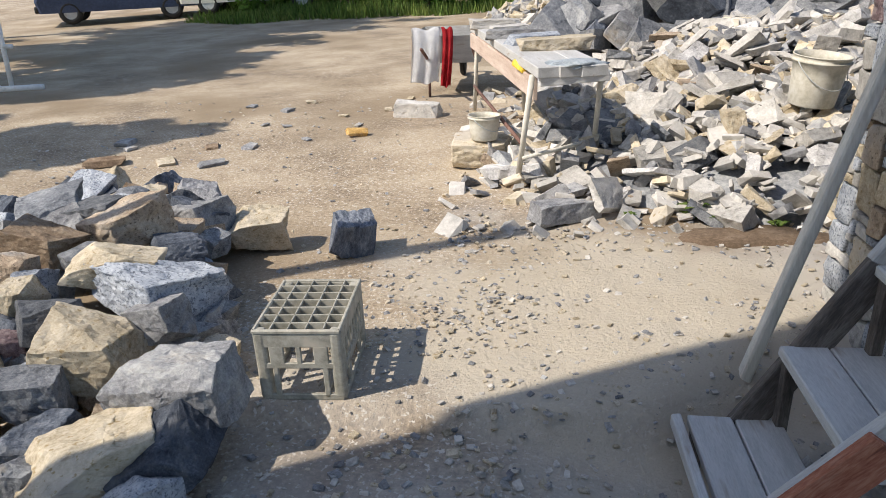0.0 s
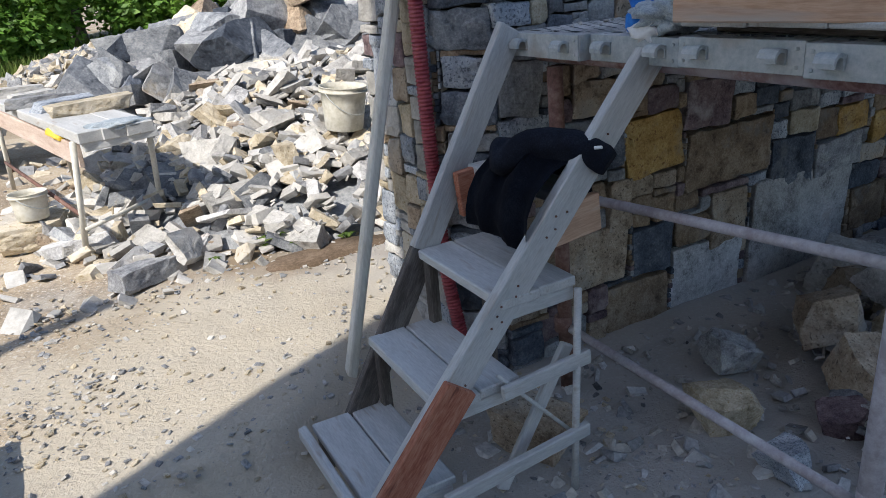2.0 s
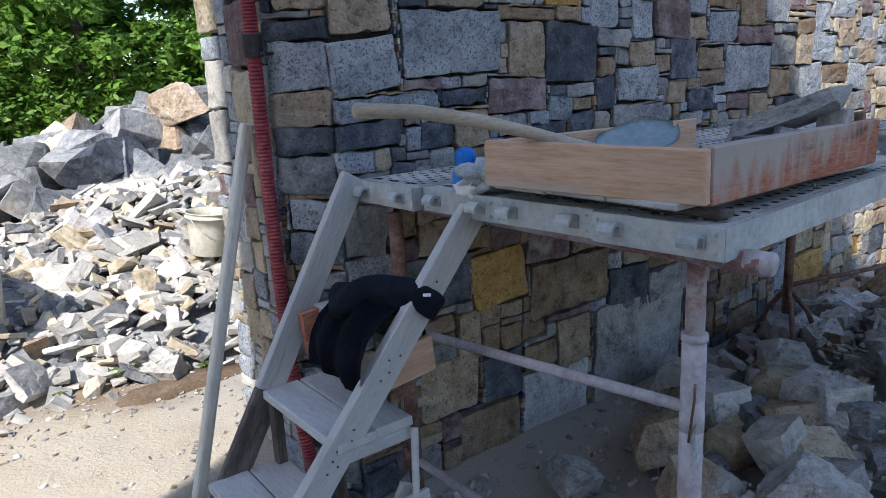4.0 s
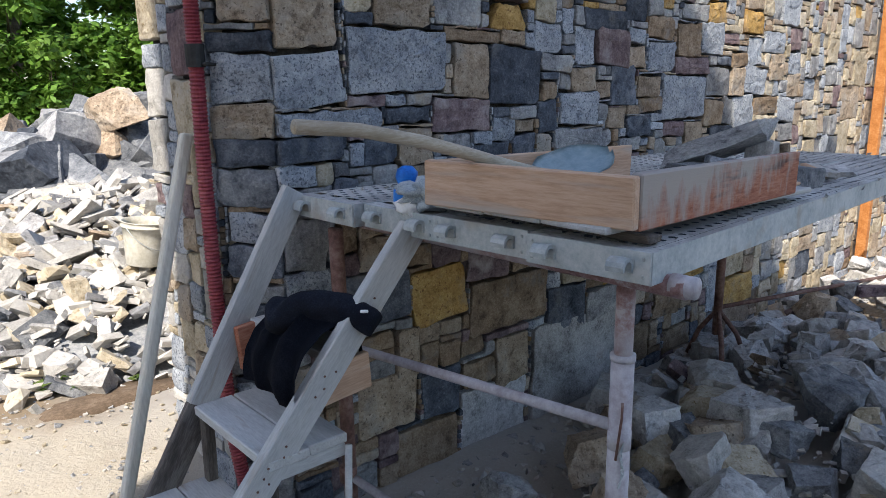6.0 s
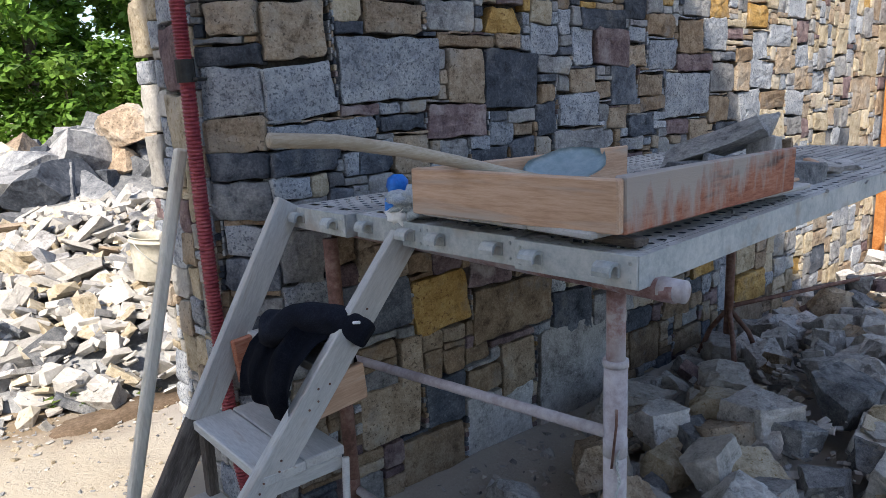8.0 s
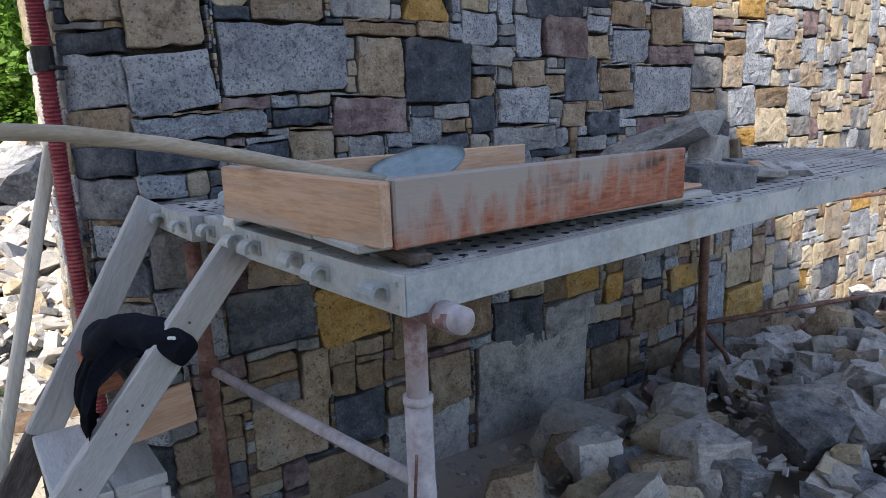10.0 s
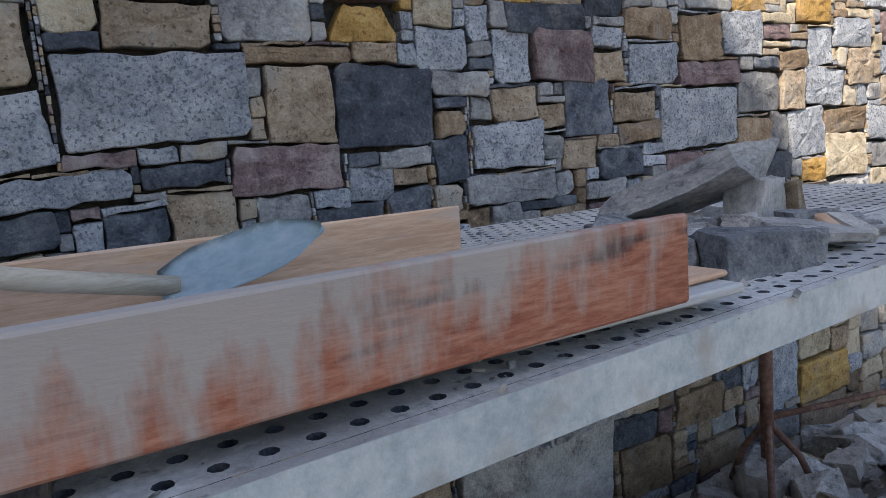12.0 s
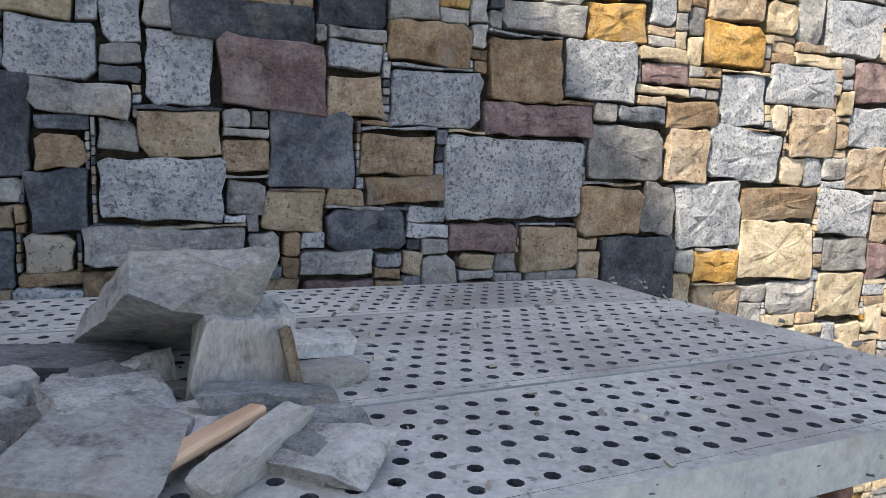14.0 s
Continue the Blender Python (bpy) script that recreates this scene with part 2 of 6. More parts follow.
# tones from dark to light, change from stone to stone, crystals, stains
STONES = {
    "granite": (((0.19, 0.215, 0.255), (0.355, 0.38, 0.42), (0.54, 0.56, 0.585)), 0.15, ((0.13, 0.145, 0.175), 90, 0.54, 0.64), None),
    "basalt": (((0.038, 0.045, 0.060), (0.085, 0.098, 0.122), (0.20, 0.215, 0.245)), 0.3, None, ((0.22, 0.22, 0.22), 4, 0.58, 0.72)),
    "grey": (((0.13, 0.13, 0.14), (0.28, 0.28, 0.285), (0.46, 0.46, 0.445)), 0.22, None, ((0.34, 0.275, 0.195), 3, 0.60, 0.72)),
    "tan": (((0.20, 0.145, 0.10), (0.37, 0.29, 0.212), (0.54, 0.45, 0.345)), 0.18, ((0.14, 0.11, 0.08), 70, 0.60, 0.68), ((0.30, 0.285, 0.265), 3, 0.52, 0.68)),
    "ochre": (((0.26, 0.14, 0.035), (0.46, 0.28, 0.09), (0.62, 0.43, 0.18)), 0.14, ((0.22, 0.11, 0.04), 60, 0.60, 0.70), ((0.34, 0.26, 0.17), 5, 0.54, 0.68)),
    "purple": (((0.09, 0.06, 0.068), (0.19, 0.135, 0.14), (0.34, 0.27, 0.26)), 0.15, None, ((0.38, 0.34, 0.33), 5, 0.57, 0.70)),
    "brown": (((0.12, 0.08, 0.052), (0.245, 0.175, 0.115), (0.40, 0.315, 0.225)), 0.2, None, ((0.24, 0.23, 0.22), 4, 0.55, 0.70)),
    "pale": (((0.30, 0.29, 0.27), (0.445, 0.425, 0.395), (0.60, 0.575, 0.54)), 0.22, None, ((0.36, 0.335, 0.30), 3, 0.58, 0.72)),
    "buff": (((0.29, 0.235, 0.155), (0.49, 0.42, 0.31), (0.64, 0.57, 0.455)), 0.16, ((0.30, 0.22, 0.11), 50, 0.62, 0.70), ((0.42, 0.38, 0.33), 3, 0.55, 0.70)),
    "dusted": (((0.21, 0.203, 0.20), (0.43, 0.418, 0.408), (0.62, 0.605, 0.59)), 0.34, None, ((0.33, 0.24, 0.19), 3, 0.62, 0.74)),
    "slate": (((0.075, 0.082, 0.095), (0.18, 0.187, 0.20), (0.34, 0.345, 0.345)), 0.28, None, ((0.36, 0.29, 0.19), 2.2, 0.62, 0.74)),
}
for _name, (_tones, _vary, _speck, _stain) in STONES.items():
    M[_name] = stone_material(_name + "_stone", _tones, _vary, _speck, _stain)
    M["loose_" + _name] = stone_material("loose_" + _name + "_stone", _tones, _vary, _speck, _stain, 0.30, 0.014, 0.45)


def mortar_board():
    """A red-stained pine board over which pale mortar has run down from its upper edge."""
    m = M["red_wood"].copy()
    m.name = "mortar_run_board"
    n, l = m.node_tree.nodes, m.node_tree.links
    bsdf = n["Principled BSDF"]
    old = bsdf.inputs["Base Color"].links[0].from_socket
    tc = n.new("ShaderNodeTexCoord")
    sep = n.new("ShaderNodeSeparateXYZ")
    l.new(tc.outputs["Object"], sep.inputs[0])
    mp = n.new("ShaderNodeMapping")
    mp.inputs["Scale"].default_value = (15, 1, 5)
    l.new(tc.outputs["Object"], mp.inputs["Vector"])
    tex = n.new("ShaderNodeTexNoise")
    tex.inputs["Scale"].default_value = 1.0
    tex.inputs["Detail"].default_value = 7
    tex.inputs["Roughness"].default_value = 0.62
    l.new(mp.outputs[0], tex.inputs["Vector"])
    rise = n.new("ShaderNodeMath")
    rise.operation = "MULTIPLY_ADD"
    rise.inputs[1].default_value = 2.2
    l.new(sep.outputs["Z"], rise.inputs[0])
    l.new(tex.outputs["Fac"], rise.inputs[2])
    drift = n.new("ShaderNodeMath")
    drift.operation = "MULTIPLY_ADD"
    drift.inputs[1].default_value = -0.30
    l.new(sep.outputs["X"], drift.inputs[0])
    l.new(rise.outputs[0], drift.inputs[2])
    rng_ = n.new("ShaderNodeMapRange")
    rng_.inputs["From Min"].default_value, rng_.inputs["From Max"].default_value, rng_.inputs["To Max"].default_value = 0.40, 0.62, 0.92
    l.new(drift.outputs[0], rng_.inputs["Value"])
    mx = n.new("ShaderNodeMix")
    mx.data_type = "RGBA"
    mx.inputs["B"].default_value = (0.40, 0.36, 0.325, 1)
    l.new(rng_.outputs[0], mx.inputs["Factor"])
    l.new(old, mx.inputs["A"])
    l.new(mx.outputs["Result"], bsdf.inputs["Base Color"])
    return m


M["side_wood"] = mortar_board()


def leafy(m, share):
    """Lets daylight through the leaves, each a little different."""
    n, l = m.node_tree.nodes, m.node_tree.links
    bsdf = n["Principled BSDF"]
    geo, hsv, rng_ = n.new("ShaderNodeNewGeometry"), n.new("ShaderNodeHueSaturation"), n.new("ShaderNodeMapRange")
    rng_.inputs["To Min"].default_value, rng_.inputs["To Max"].default_value = 0.55, 1.45
    l.new(geo.outputs["Random Per Island"], rng_.inputs["Value"])
    l.new(rng_.outputs[0], hsv.inputs["Value"])
    l.new(bsdf.inputs["Base Color"].links[0].from_socket, hsv.inputs["Color"])
    l.new(hsv.outputs["Color"], bsdf.inputs["Base Color"])
    thin, mix = n.new("ShaderNodeBsdfTranslucent"), n.new("ShaderNodeMixShader")
    l.new(hsv.outputs["Color"], thin.inputs["Color"])
    mix.inputs[0].default_value = share
    l.new(bsdf.outputs[0], mix.inputs[1])
    l.new(thin.outputs[0], mix.inputs[2])
    l.new(mix.outputs[0], n["Material Output"].inputs["Surface"])


leafy(M["leaf"], 0.4)
leafy(M["grass"], 0.35)


def dust_round(m, x, y, reach, tone):
    """Pale stone dust lying on the ground round a place of work, thinning out unevenly."""
    n, l = m.node_tree.nodes, m.node_tree.links
    bsdf = n["Principled BSDF"]
    tc = n.new("ShaderNodeTexCoord")
    mp = n.new("ShaderNodeMapping")
    mp.inputs["Location"].default_value = (-x / reach, -y / reach, 0)
    mp.inputs["Scale"].default_value = (1 / reach, 1 / reach, 0)
    l.new(tc.outputs["Object"], mp.inputs["Vector"])
    grad = n.new("ShaderNodeTexGradient")
    grad.gradient_type = "SPHERICAL"
    l.new(mp.outputs[0], grad.inputs[0])
    tex = n.new("ShaderNodeTexNoise")
    tex.inputs["Scale"].default_value = 1.8
    tex.inputs["Detail"].default_value = 6
    l.new(tc.outputs["Object"], tex.inputs["Vector"])
    add = n.new("ShaderNodeMath")
    add.operation = "ADD"
    l.new(grad.outputs["Fac"], add.inputs[0])
    l.new(tex.outputs["Fac"], add.inputs[1])
    rng_ = n.new("ShaderNodeMapRange")
    rng_.inputs["From Min"].default_value = 0.72
    rng_.inputs["From Max"].default_value = 1.05
    rng_.inputs["To Max"].default_value = 0.8
    l.new(add.outputs[0], rng_.inputs["Value"])
    mx = n.new("ShaderNodeMix")
    mx.data_type = "RGBA"
    mx.inputs["B"].default_value = (*tone, 1)
    old = bsdf.inputs["Base Color"].links[0].from_socket
    l.new(rng_.outputs[0], mx.inputs["Factor"])
    l.new(old, mx.inputs["A"])
    l.new(mx.outputs["Result"], bsdf.inputs["Base Color"])


dust_round(M["ground"], 3.0, 0.4, 6.0, (0.41, 0.395, 0.375))
dust_round(M["ground"], 0.35, 2.55, 1.5, (0.46, 0.40, 0.31))

# ---- mesh helpers ----


def ease(v):
    v = max(0.0, min(1.0, v))
    return v * v * (3 - 2 * v)


def terrain(x, y):
    """The yard, which drops over a worn slab edge towards the platform."""
    edge = 1.84 + 0.48 * ease((x - 0.3) / 0.8)
    soft = 0.05 + 0.45 * ease(x / 0.8)
    depth = 0.06 + 0.12 * ease((x + 0.3) / 0.8)
    return -depth * ease((edge - y) / soft + 0.5) + 0.35 * ease((y - 18) / 8)


def empty(name, label="", category="", group="", kind="", at=(0, 0, 0)):
    ob = new(name)
    ob.empty_display_size = 0.1
    ob.location = at
    return tagged(ob, label, category, group, kind)


def to_mesh(name, bm, mats, smooth=False):
    me = bpy.data.meshes.new(name)
    bm.normal_update()
    bm.to_mesh(me)
    bm.free()
    for m in (mats if isinstance(mats, (list, tuple)) else [mats]):
        me.materials.append(m)
    if smooth:
        for p in me.polygons:
            p.use_smooth = True
    return me


def part(name, bm, mats, parent=None, label="", smooth=False):
    """Links a bmesh as one mesh object under a thing or a part; its mesh is in world coordinates unless the parent moves."""
    ob = new(name, to_mesh(name, bm, mats, smooth) if isinstance(bm, bmesh.types.BMesh) else bm)
    if parent:
        ob.parent = parent
        ob.matrix_parent_inverse = Matrix.Translation(parent.location).inverted() if parent.parent is None else Matrix()
    return tagged(ob, label)


def block(bm, m, size, bevel=0.004, jitter=0.0, seg=1):
    """A bevelled block of that size at the pose m."""
    geo = bmesh.ops.create_cube(bm, size=1.0)
    vs = geo["verts"]
    for v in vs:
        v.co = Vector((v.co.x * size[0], v.co.y * size[1], v.co.z * size[2])) + Vector([random.uniform(-jitter, jitter) for _ in range(3)])
    if bevel:
        es = list({e for v in vs for e in v.link_edges})
        r = bmesh.ops.bevel(bm, geom=es, offset=bevel, segments=seg, affect="EDGES", profile=0.5)
        vs = list({v for f in r["faces"] for v in f.verts} | {v for v in vs if v.is_valid})
    bmesh.ops.transform(bm, matrix=m, verts=vs)
    return vs


def along(a, b, up=(0, 0, 1)):
    """A pose in the middle of a and b whose x axis runs from a to b and whose z axis leans towards up."""
    a, b = Vector(a), Vector(b)
    x = (b - a).normalized()
    y = Vector(up).cross(x).normalized()
    z = x.cross(y)
    return Matrix.Translation((a + b) / 2) @ Matrix((x, y, z)).transposed().to_4x4(), (b - a).length


def plank(name, a, b, width, thick, mat, parent, up=(0, 0, 1), label="", bevel=0.004, jitter=0.002):
    """A board from a to b, width across, thick along up."""
    bm = bmesh.new()
    m, length = along(a, b, up)
    block(bm, Matrix(), (length, width, thick), bevel, jitter)
    ob = part(name, bm, M[mat], parent, label)
    ob.matrix_basis = m
    return ob


def sweep(bm, pts, radius, seg=12, cap=True):
    """A round tube through pts; radius is a number or one for each point."""
    pts = [Vector(p) for p in pts]
    rs = radius if isinstance(radius, (list, tuple)) else [radius] * len(pts)
    rings = []
    side = None
    for i, p in enumerate(pts):
        d = (pts[min(i + 1, len(pts) - 1)] - pts[max(i - 1, 0)]).normalized()
        if side is None:
            side = d.orthogonal().normalized()
        side = (side - d * side.dot(d)).normalized()
        other = d.cross(side)
        rings.append([bm.verts.new(p + (side * math.cos(k * math.tau / seg) + other * math.sin(k * math.tau / seg)) * rs[i]) for k in range(seg)])
    for r0, r1 in zip(rings, rings[1:]):
        for k in range(seg):
            bm.faces.new((r0[k], r0[(k + 1) % seg], r1[(k + 1) % seg], r1[k]))
    if cap:
        bm.faces.new(rings[0][::-1])
        bm.faces.new(rings[-1])
    return rings


def tube(name, pts, radius, mat, parent, seg=14, label=""):
    bm = bmesh.new()
    sweep(bm, pts, radius, seg)
    ob = part(name, bm, M[mat], parent, label, smooth=True)
    return ob


def rock(size, rng, cuts=5, rough=0.0, cut=0.22, wild=0.13):
    """An angular broken stone: a jittered block with planes struck off, and a rough fractured skin."""
    bm = bmesh.new()
    bmesh.ops.create_cube(bm, size=1.0)
    for v in bm.verts:
        v.co = Vector([c + rng.uniform(-wild, wild) for c in v.co])
    for _ in range(cuts):
        d = Vector([rng.uniform(-1, 1) for _ in range(3)]).normalized()
        reach = max(v.co.dot(d) for v in bm.verts)
        geo = list(bm.verts) + list(bm.edges) + list(bm.faces)
        bmesh.ops.bisect_plane(bm, geom=geo, plane_co=d * (reach - rng.uniform(0.05, cut)), plane_no=d, clear_outer=True)
        edges = [e for e in bm.edges if e.is_boundary]
        if edges:
            bmesh.ops.contextual_create(bm, geom=edges)
    bmesh.ops.bevel(bm, geom=list(bm.edges), offset=0.010, segments=1, affect="EDGES")
    for v in bm.verts:
        v.co = Vector((v.co.x * size[0], v.co.y * size[1], v.co.z * size[2]))
    bmesh.ops.triangulate(bm, faces=list(bm.faces))
    for _ in range(4):
        longest = [e for e in bm.edges if e.calc_length() > 0.10 * max(size)]
        bmesh.ops.subdivide_edges(bm, edges=longest, cuts=1, use_grid_fill=False)
        bmesh.ops.triangulate(bm, faces=[f for f in bm.faces if len(f.verts) > 3])
    bm.normal_update()
    seed = Vector([rng.uniform(-50, 50) for _ in range(3)])
    moves = []
    for v in bm.verts:
        c = v.co + seed
        flake = abs(noise.noise(c * 3.1)) - 0.25
        moves.append(v.normal * rough * (0.8 * flake + 0.7 * noise.noise(c * 8)) + Vector(noise.noise_vector(c * 17)) * rough * 0.55)
    for v, d in zip(bm.verts, moves):
        v.co += d
    return bm


rng = random.Random(7)
CHUNK = [to_mesh("stone", rock((1, 0.82, 0.70), rng, 7, 0.034, 0.27, 0.17), M["grey"]) for _ in range(14)]
BOULDER = [to_mesh("stone", rock((1, 0.76, 0.62), rng, 4, 0.014, 0.24, 0.13), M["grey"]) for _ in range(8)]
SLAB = [to_mesh("stone", rock((1, 0.68, 0.17), rng, 5, 0.013, 0.22, 0.12), M["grey"]) for _ in range(9)]
BRICKY = [to_mesh("stone", rock((1, 0.5, 0.36), rng, 5, 0.022, 0.18, 0.10), M["grey"]) for _ in range(8)]
STONE_DATA = {}


def stone(shape, k, mat):
    """A stone mesh of that shape in that material, made once and shared."""
    key = (id(shape), k % len(shape), mat)
    if key not in STONE_DATA:
        me = shape[k % len(shape)].copy()
        me.materials.clear()
        me.materials.append(M["loose_" + mat])
        STONE_DATA[key] = me
    return STONE_DATA[key]


def put_stone(name, shape, k, mat, place, size, turn, parent=None, label=""):
    ob = part(name, stone(shape, k, mat), None, parent, label)
    ob.location = place
    ob.rotation_euler = turn
    ob.scale = (size, size, size) if not isinstance(size, (tuple, list)) else size
    return ob

# ---- ground ----
def build_ground():
    bm = bmesh.new()
    n = 260
    axis = [math.copysign(abs(u) ** 4.5 * 900 + abs(u) * 4.5, u) for u in np.linspace(-1, 1, n + 1)]
    grid = []
    for gx in axis:
        row = []
        for gy in axis:
            x, y = gx + 0.5, gy + 2.5
            z = terrain(x, y)
            if abs(gx) < 15 and abs(gy) < 15:
                z += 0.012 * noise.noise(Vector((x * 1.3, y * 1.3, 0))) + 0.006 * noise.noise(Vector((x * 6, y * 6, 3))) + 0.005 * noise.noise(Vector((x * 15, y * 15, 9)))
            row.append(bm.verts.new((x, y, z)))
        grid.append(row)
    for i in range(n):
        for j in range(n):
            bm.faces.new((grid[i][j], grid[i + 1][j], grid[i + 1][j + 1], grid[i][j + 1]))
    ob = part("ground", bm, M["ground"], smooth=True)
    return tagged(ob, "dusty tan yard of trodden earth and stone grit", "ground", kind="structure")


build_ground()

# ---- stone wall ----
WALL_Y, WALL_X0, WALL_X1, WALL_TOP = 1.98, 1.42, 10.2, 4.2


def shade_building():
    bm = bmesh.new()
    block(bm, pose(-3.25, -6.65, 5.35), (0.3, 14.0, 11.1), 0.02)
    ob = part("wall_west", bm, M["plaster"])
    tagged(ob, "plain rendered wall of the building behind the walker", "wall", kind="structure")


shade_building()
wall = empty("wall_stone", "high rubble wall of mixed grey, tan and purple stones, deep joints", "wall", kind="structure", at=(WALL_X0, WALL_Y, -0.3))
CORNER, TURN, BACK = Vector((1.40, 1.985, 0)), Vector((1.235, 2.165, 0)), Vector((1.215, 2.74, 0))      # the wall's splayed corner and its end


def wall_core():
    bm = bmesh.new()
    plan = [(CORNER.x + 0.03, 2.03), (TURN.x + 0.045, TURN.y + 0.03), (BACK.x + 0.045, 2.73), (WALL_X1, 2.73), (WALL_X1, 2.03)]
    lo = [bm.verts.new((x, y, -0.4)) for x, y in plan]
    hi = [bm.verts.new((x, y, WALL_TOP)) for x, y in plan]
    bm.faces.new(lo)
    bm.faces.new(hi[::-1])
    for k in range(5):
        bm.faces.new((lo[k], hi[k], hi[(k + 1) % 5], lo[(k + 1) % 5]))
    # the core's near-black colour also stands for the shade in the joints
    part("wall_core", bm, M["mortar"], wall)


wall_core()

# ---- scaffold platform ----
PLAT_Z, PLAT_X0, PLAT_X1 = 1.205, 1.50, 4.57


def deck_mesh(width, length, hole=0.0115, pitch=0.052):
    """The perforated top of a deck plank, from (0, 0, 0) towards x and y, with every hole cut through and its rim turned down."""
    bm = bmesh.new()
    rows = int((width - 0.03) / pitch)
    cols = int((length - 0.06) / pitch)
    edge = (width - rows * pitch) / 2
    end = (length - cols * pitch) / 2
    fills = []
    rnd = random.Random(11)
    for r in range(rows):
        shift = pitch / 2 if r % 2 else 0.0
        for c in range(cols - 1):
            x0 = end + c * pitch + shift
            y0 = edge + r * pitch
            cx, cy = x0 + pitch / 2, y0 + pitch / 2
            sq = [bm.verts.new((x0 + pitch * u, y0 + pitch * v, 0)) for u, v in ((1, .5), (1, 1), (.5, 1), (0, 1), (0, .5), (0, 0), (.5, 0), (1, 0))]
            rim = [bm.verts.new((cx + hole * math.cos(k * math.tau / 8), cy + hole * math.sin(k * math.tau / 8), 0.0015)) for k in range(8)]
            low = [bm.verts.new((v.co.x, v.co.y, -0.022)) for v in rim]
            for k in range(8):
                k1 = (k + 1) % 8
                bm.faces.new((sq[k], sq[k1], rim[k1], rim[k]))
                # hole walls take the second, dark material, which paints in the holes' shade
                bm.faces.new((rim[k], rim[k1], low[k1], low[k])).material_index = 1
            if rnd.random() < 0.27:
                fills.append((cx, cy, rnd.uniform(-0.014, -0.003)))
    for x0, x1, y0, y1 in ((0, length, 0, edge), (0, length, width - edge, width), (0, end, edge, width - edge), (length - end - pitch, length, edge, width - edge)):
        bm.faces.new([bm.verts.new((x, y, -0.0006)) for x, y in ((x0, y0), (x1, y0), (x1, y1), (x0, y1))])
    for cx, cy, z in fills:
        bm.faces.new([bm.verts.new((cx + 0.0114 * math.cos(k * math.tau / 8), cy + 0.0114 * math.sin(k * math.tau / 8), z)) for k in range(8)])
    return bm


def build_deck_plank():
    """A steel deck plank 0.36 m wide with side channels, end plate and two claws."""
    w, length, deep = 0.358, PLAT_X1 - PLAT_X0, 0.078
    thing = empty("deck_plank", "dusty grey perforated steel scaffold plank on tubes", "scaffold plank", "planks of the platform")
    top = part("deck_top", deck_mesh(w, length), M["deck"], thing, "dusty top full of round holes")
    # dark stone colour on the steel hole walls stands for the shade inside them
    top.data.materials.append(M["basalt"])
    for y in (0.002, w - 0.002):
        bm = bmesh.new()
        block(bm, pose(length / 2, y, -deep / 2 - 0.001), (length, 0.004, deep), 0.001)
        block(bm, pose(length / 2, y + (0.012 if y < 0.1 else -0.012), -deep), (length, 0.026, 0.004), 0.001)
        part("side_channel", bm, M["steel"], thing)
    for x in (-0.003, length + 0.003):
        bm = bmesh.new()
        block(bm, pose(x, w / 2, -deep / 2), (0.006, w - 0.004, deep), 0.0015)
        plate = part("end_plate", bm, M["steel"], thing)
        for y in (0.02, w - 0.02):
            for z in (-0.018, -0.06):
                bm = bmesh.new()
                block(bm, pose(x + math.copysign(0.004, x - 1), y, z), (0.005, 0.009, 0.009), 0.002)
                part("rivet", bm, M["steel"], plate)
    for y in (0.07, w - 0.07):
        bm = bmesh.new()
        rings = []
        for yy in (-0.024, 0.024):
            ring = []
            for k in range(9):
                a = radians(200 - k * 28)
                ring.append((yy, a))
            rings.append(ring)
        outer = [[bm.verts.new((-0.026 + 0.024 * math.cos(a), y + yy, -0.040 + 0.024 * math.sin(a))) for yy, a in ring] for ring in rings]
        inner = [[bm.verts.new((-0.026 + 0.015 * math.cos(a), y + yy, -0.040 + 0.015 * math.sin(a))) for yy, a in ring] for ring in rings]
        for k in range(8):
            bm.faces.new((outer[0][k], outer[0][k + 1], outer[1][k + 1], outer[1][k]))
            bm.faces.new((inner[1][k], inner[1][k + 1], inner[0][k + 1], inner[0][k]))
            for s in (0, 1):
                bm.faces.new((outer[s][k], inner[s][k], inner[s][k + 1], outer[s][k + 1]))
        for k in (0, 8):
            bm.faces.new((outer[0][k], outer[1][k], inner[1][k], inner[0][k]))
        block(bm, pose(-0.006, y, -0.038), (0.014, 0.05, 0.036), 0.002)
        part("claw", bm, M["steel"], thing, "bent steel claw")
    return thing


_plank = build_deck_plank()
_plank.matrix_basis = pose(PLAT_X0, 0.468, PLAT_Z, 0, 0, 3.6)
copy_thing(_plank, pose(PLAT_X0 - 0.004, 0.834, PLAT_Z + 0.0015, 0, 0, 3.6))
copy_thing(_plank, pose(PLAT_X0 - 0.012, 1.200, PLAT_Z - 0.004, 0, 0, 0.5))
copy_thing(_plank, pose(PLAT_X0 - 0.055, 1.566, PLAT_Z - 0.003, 0, 0, 0.4))


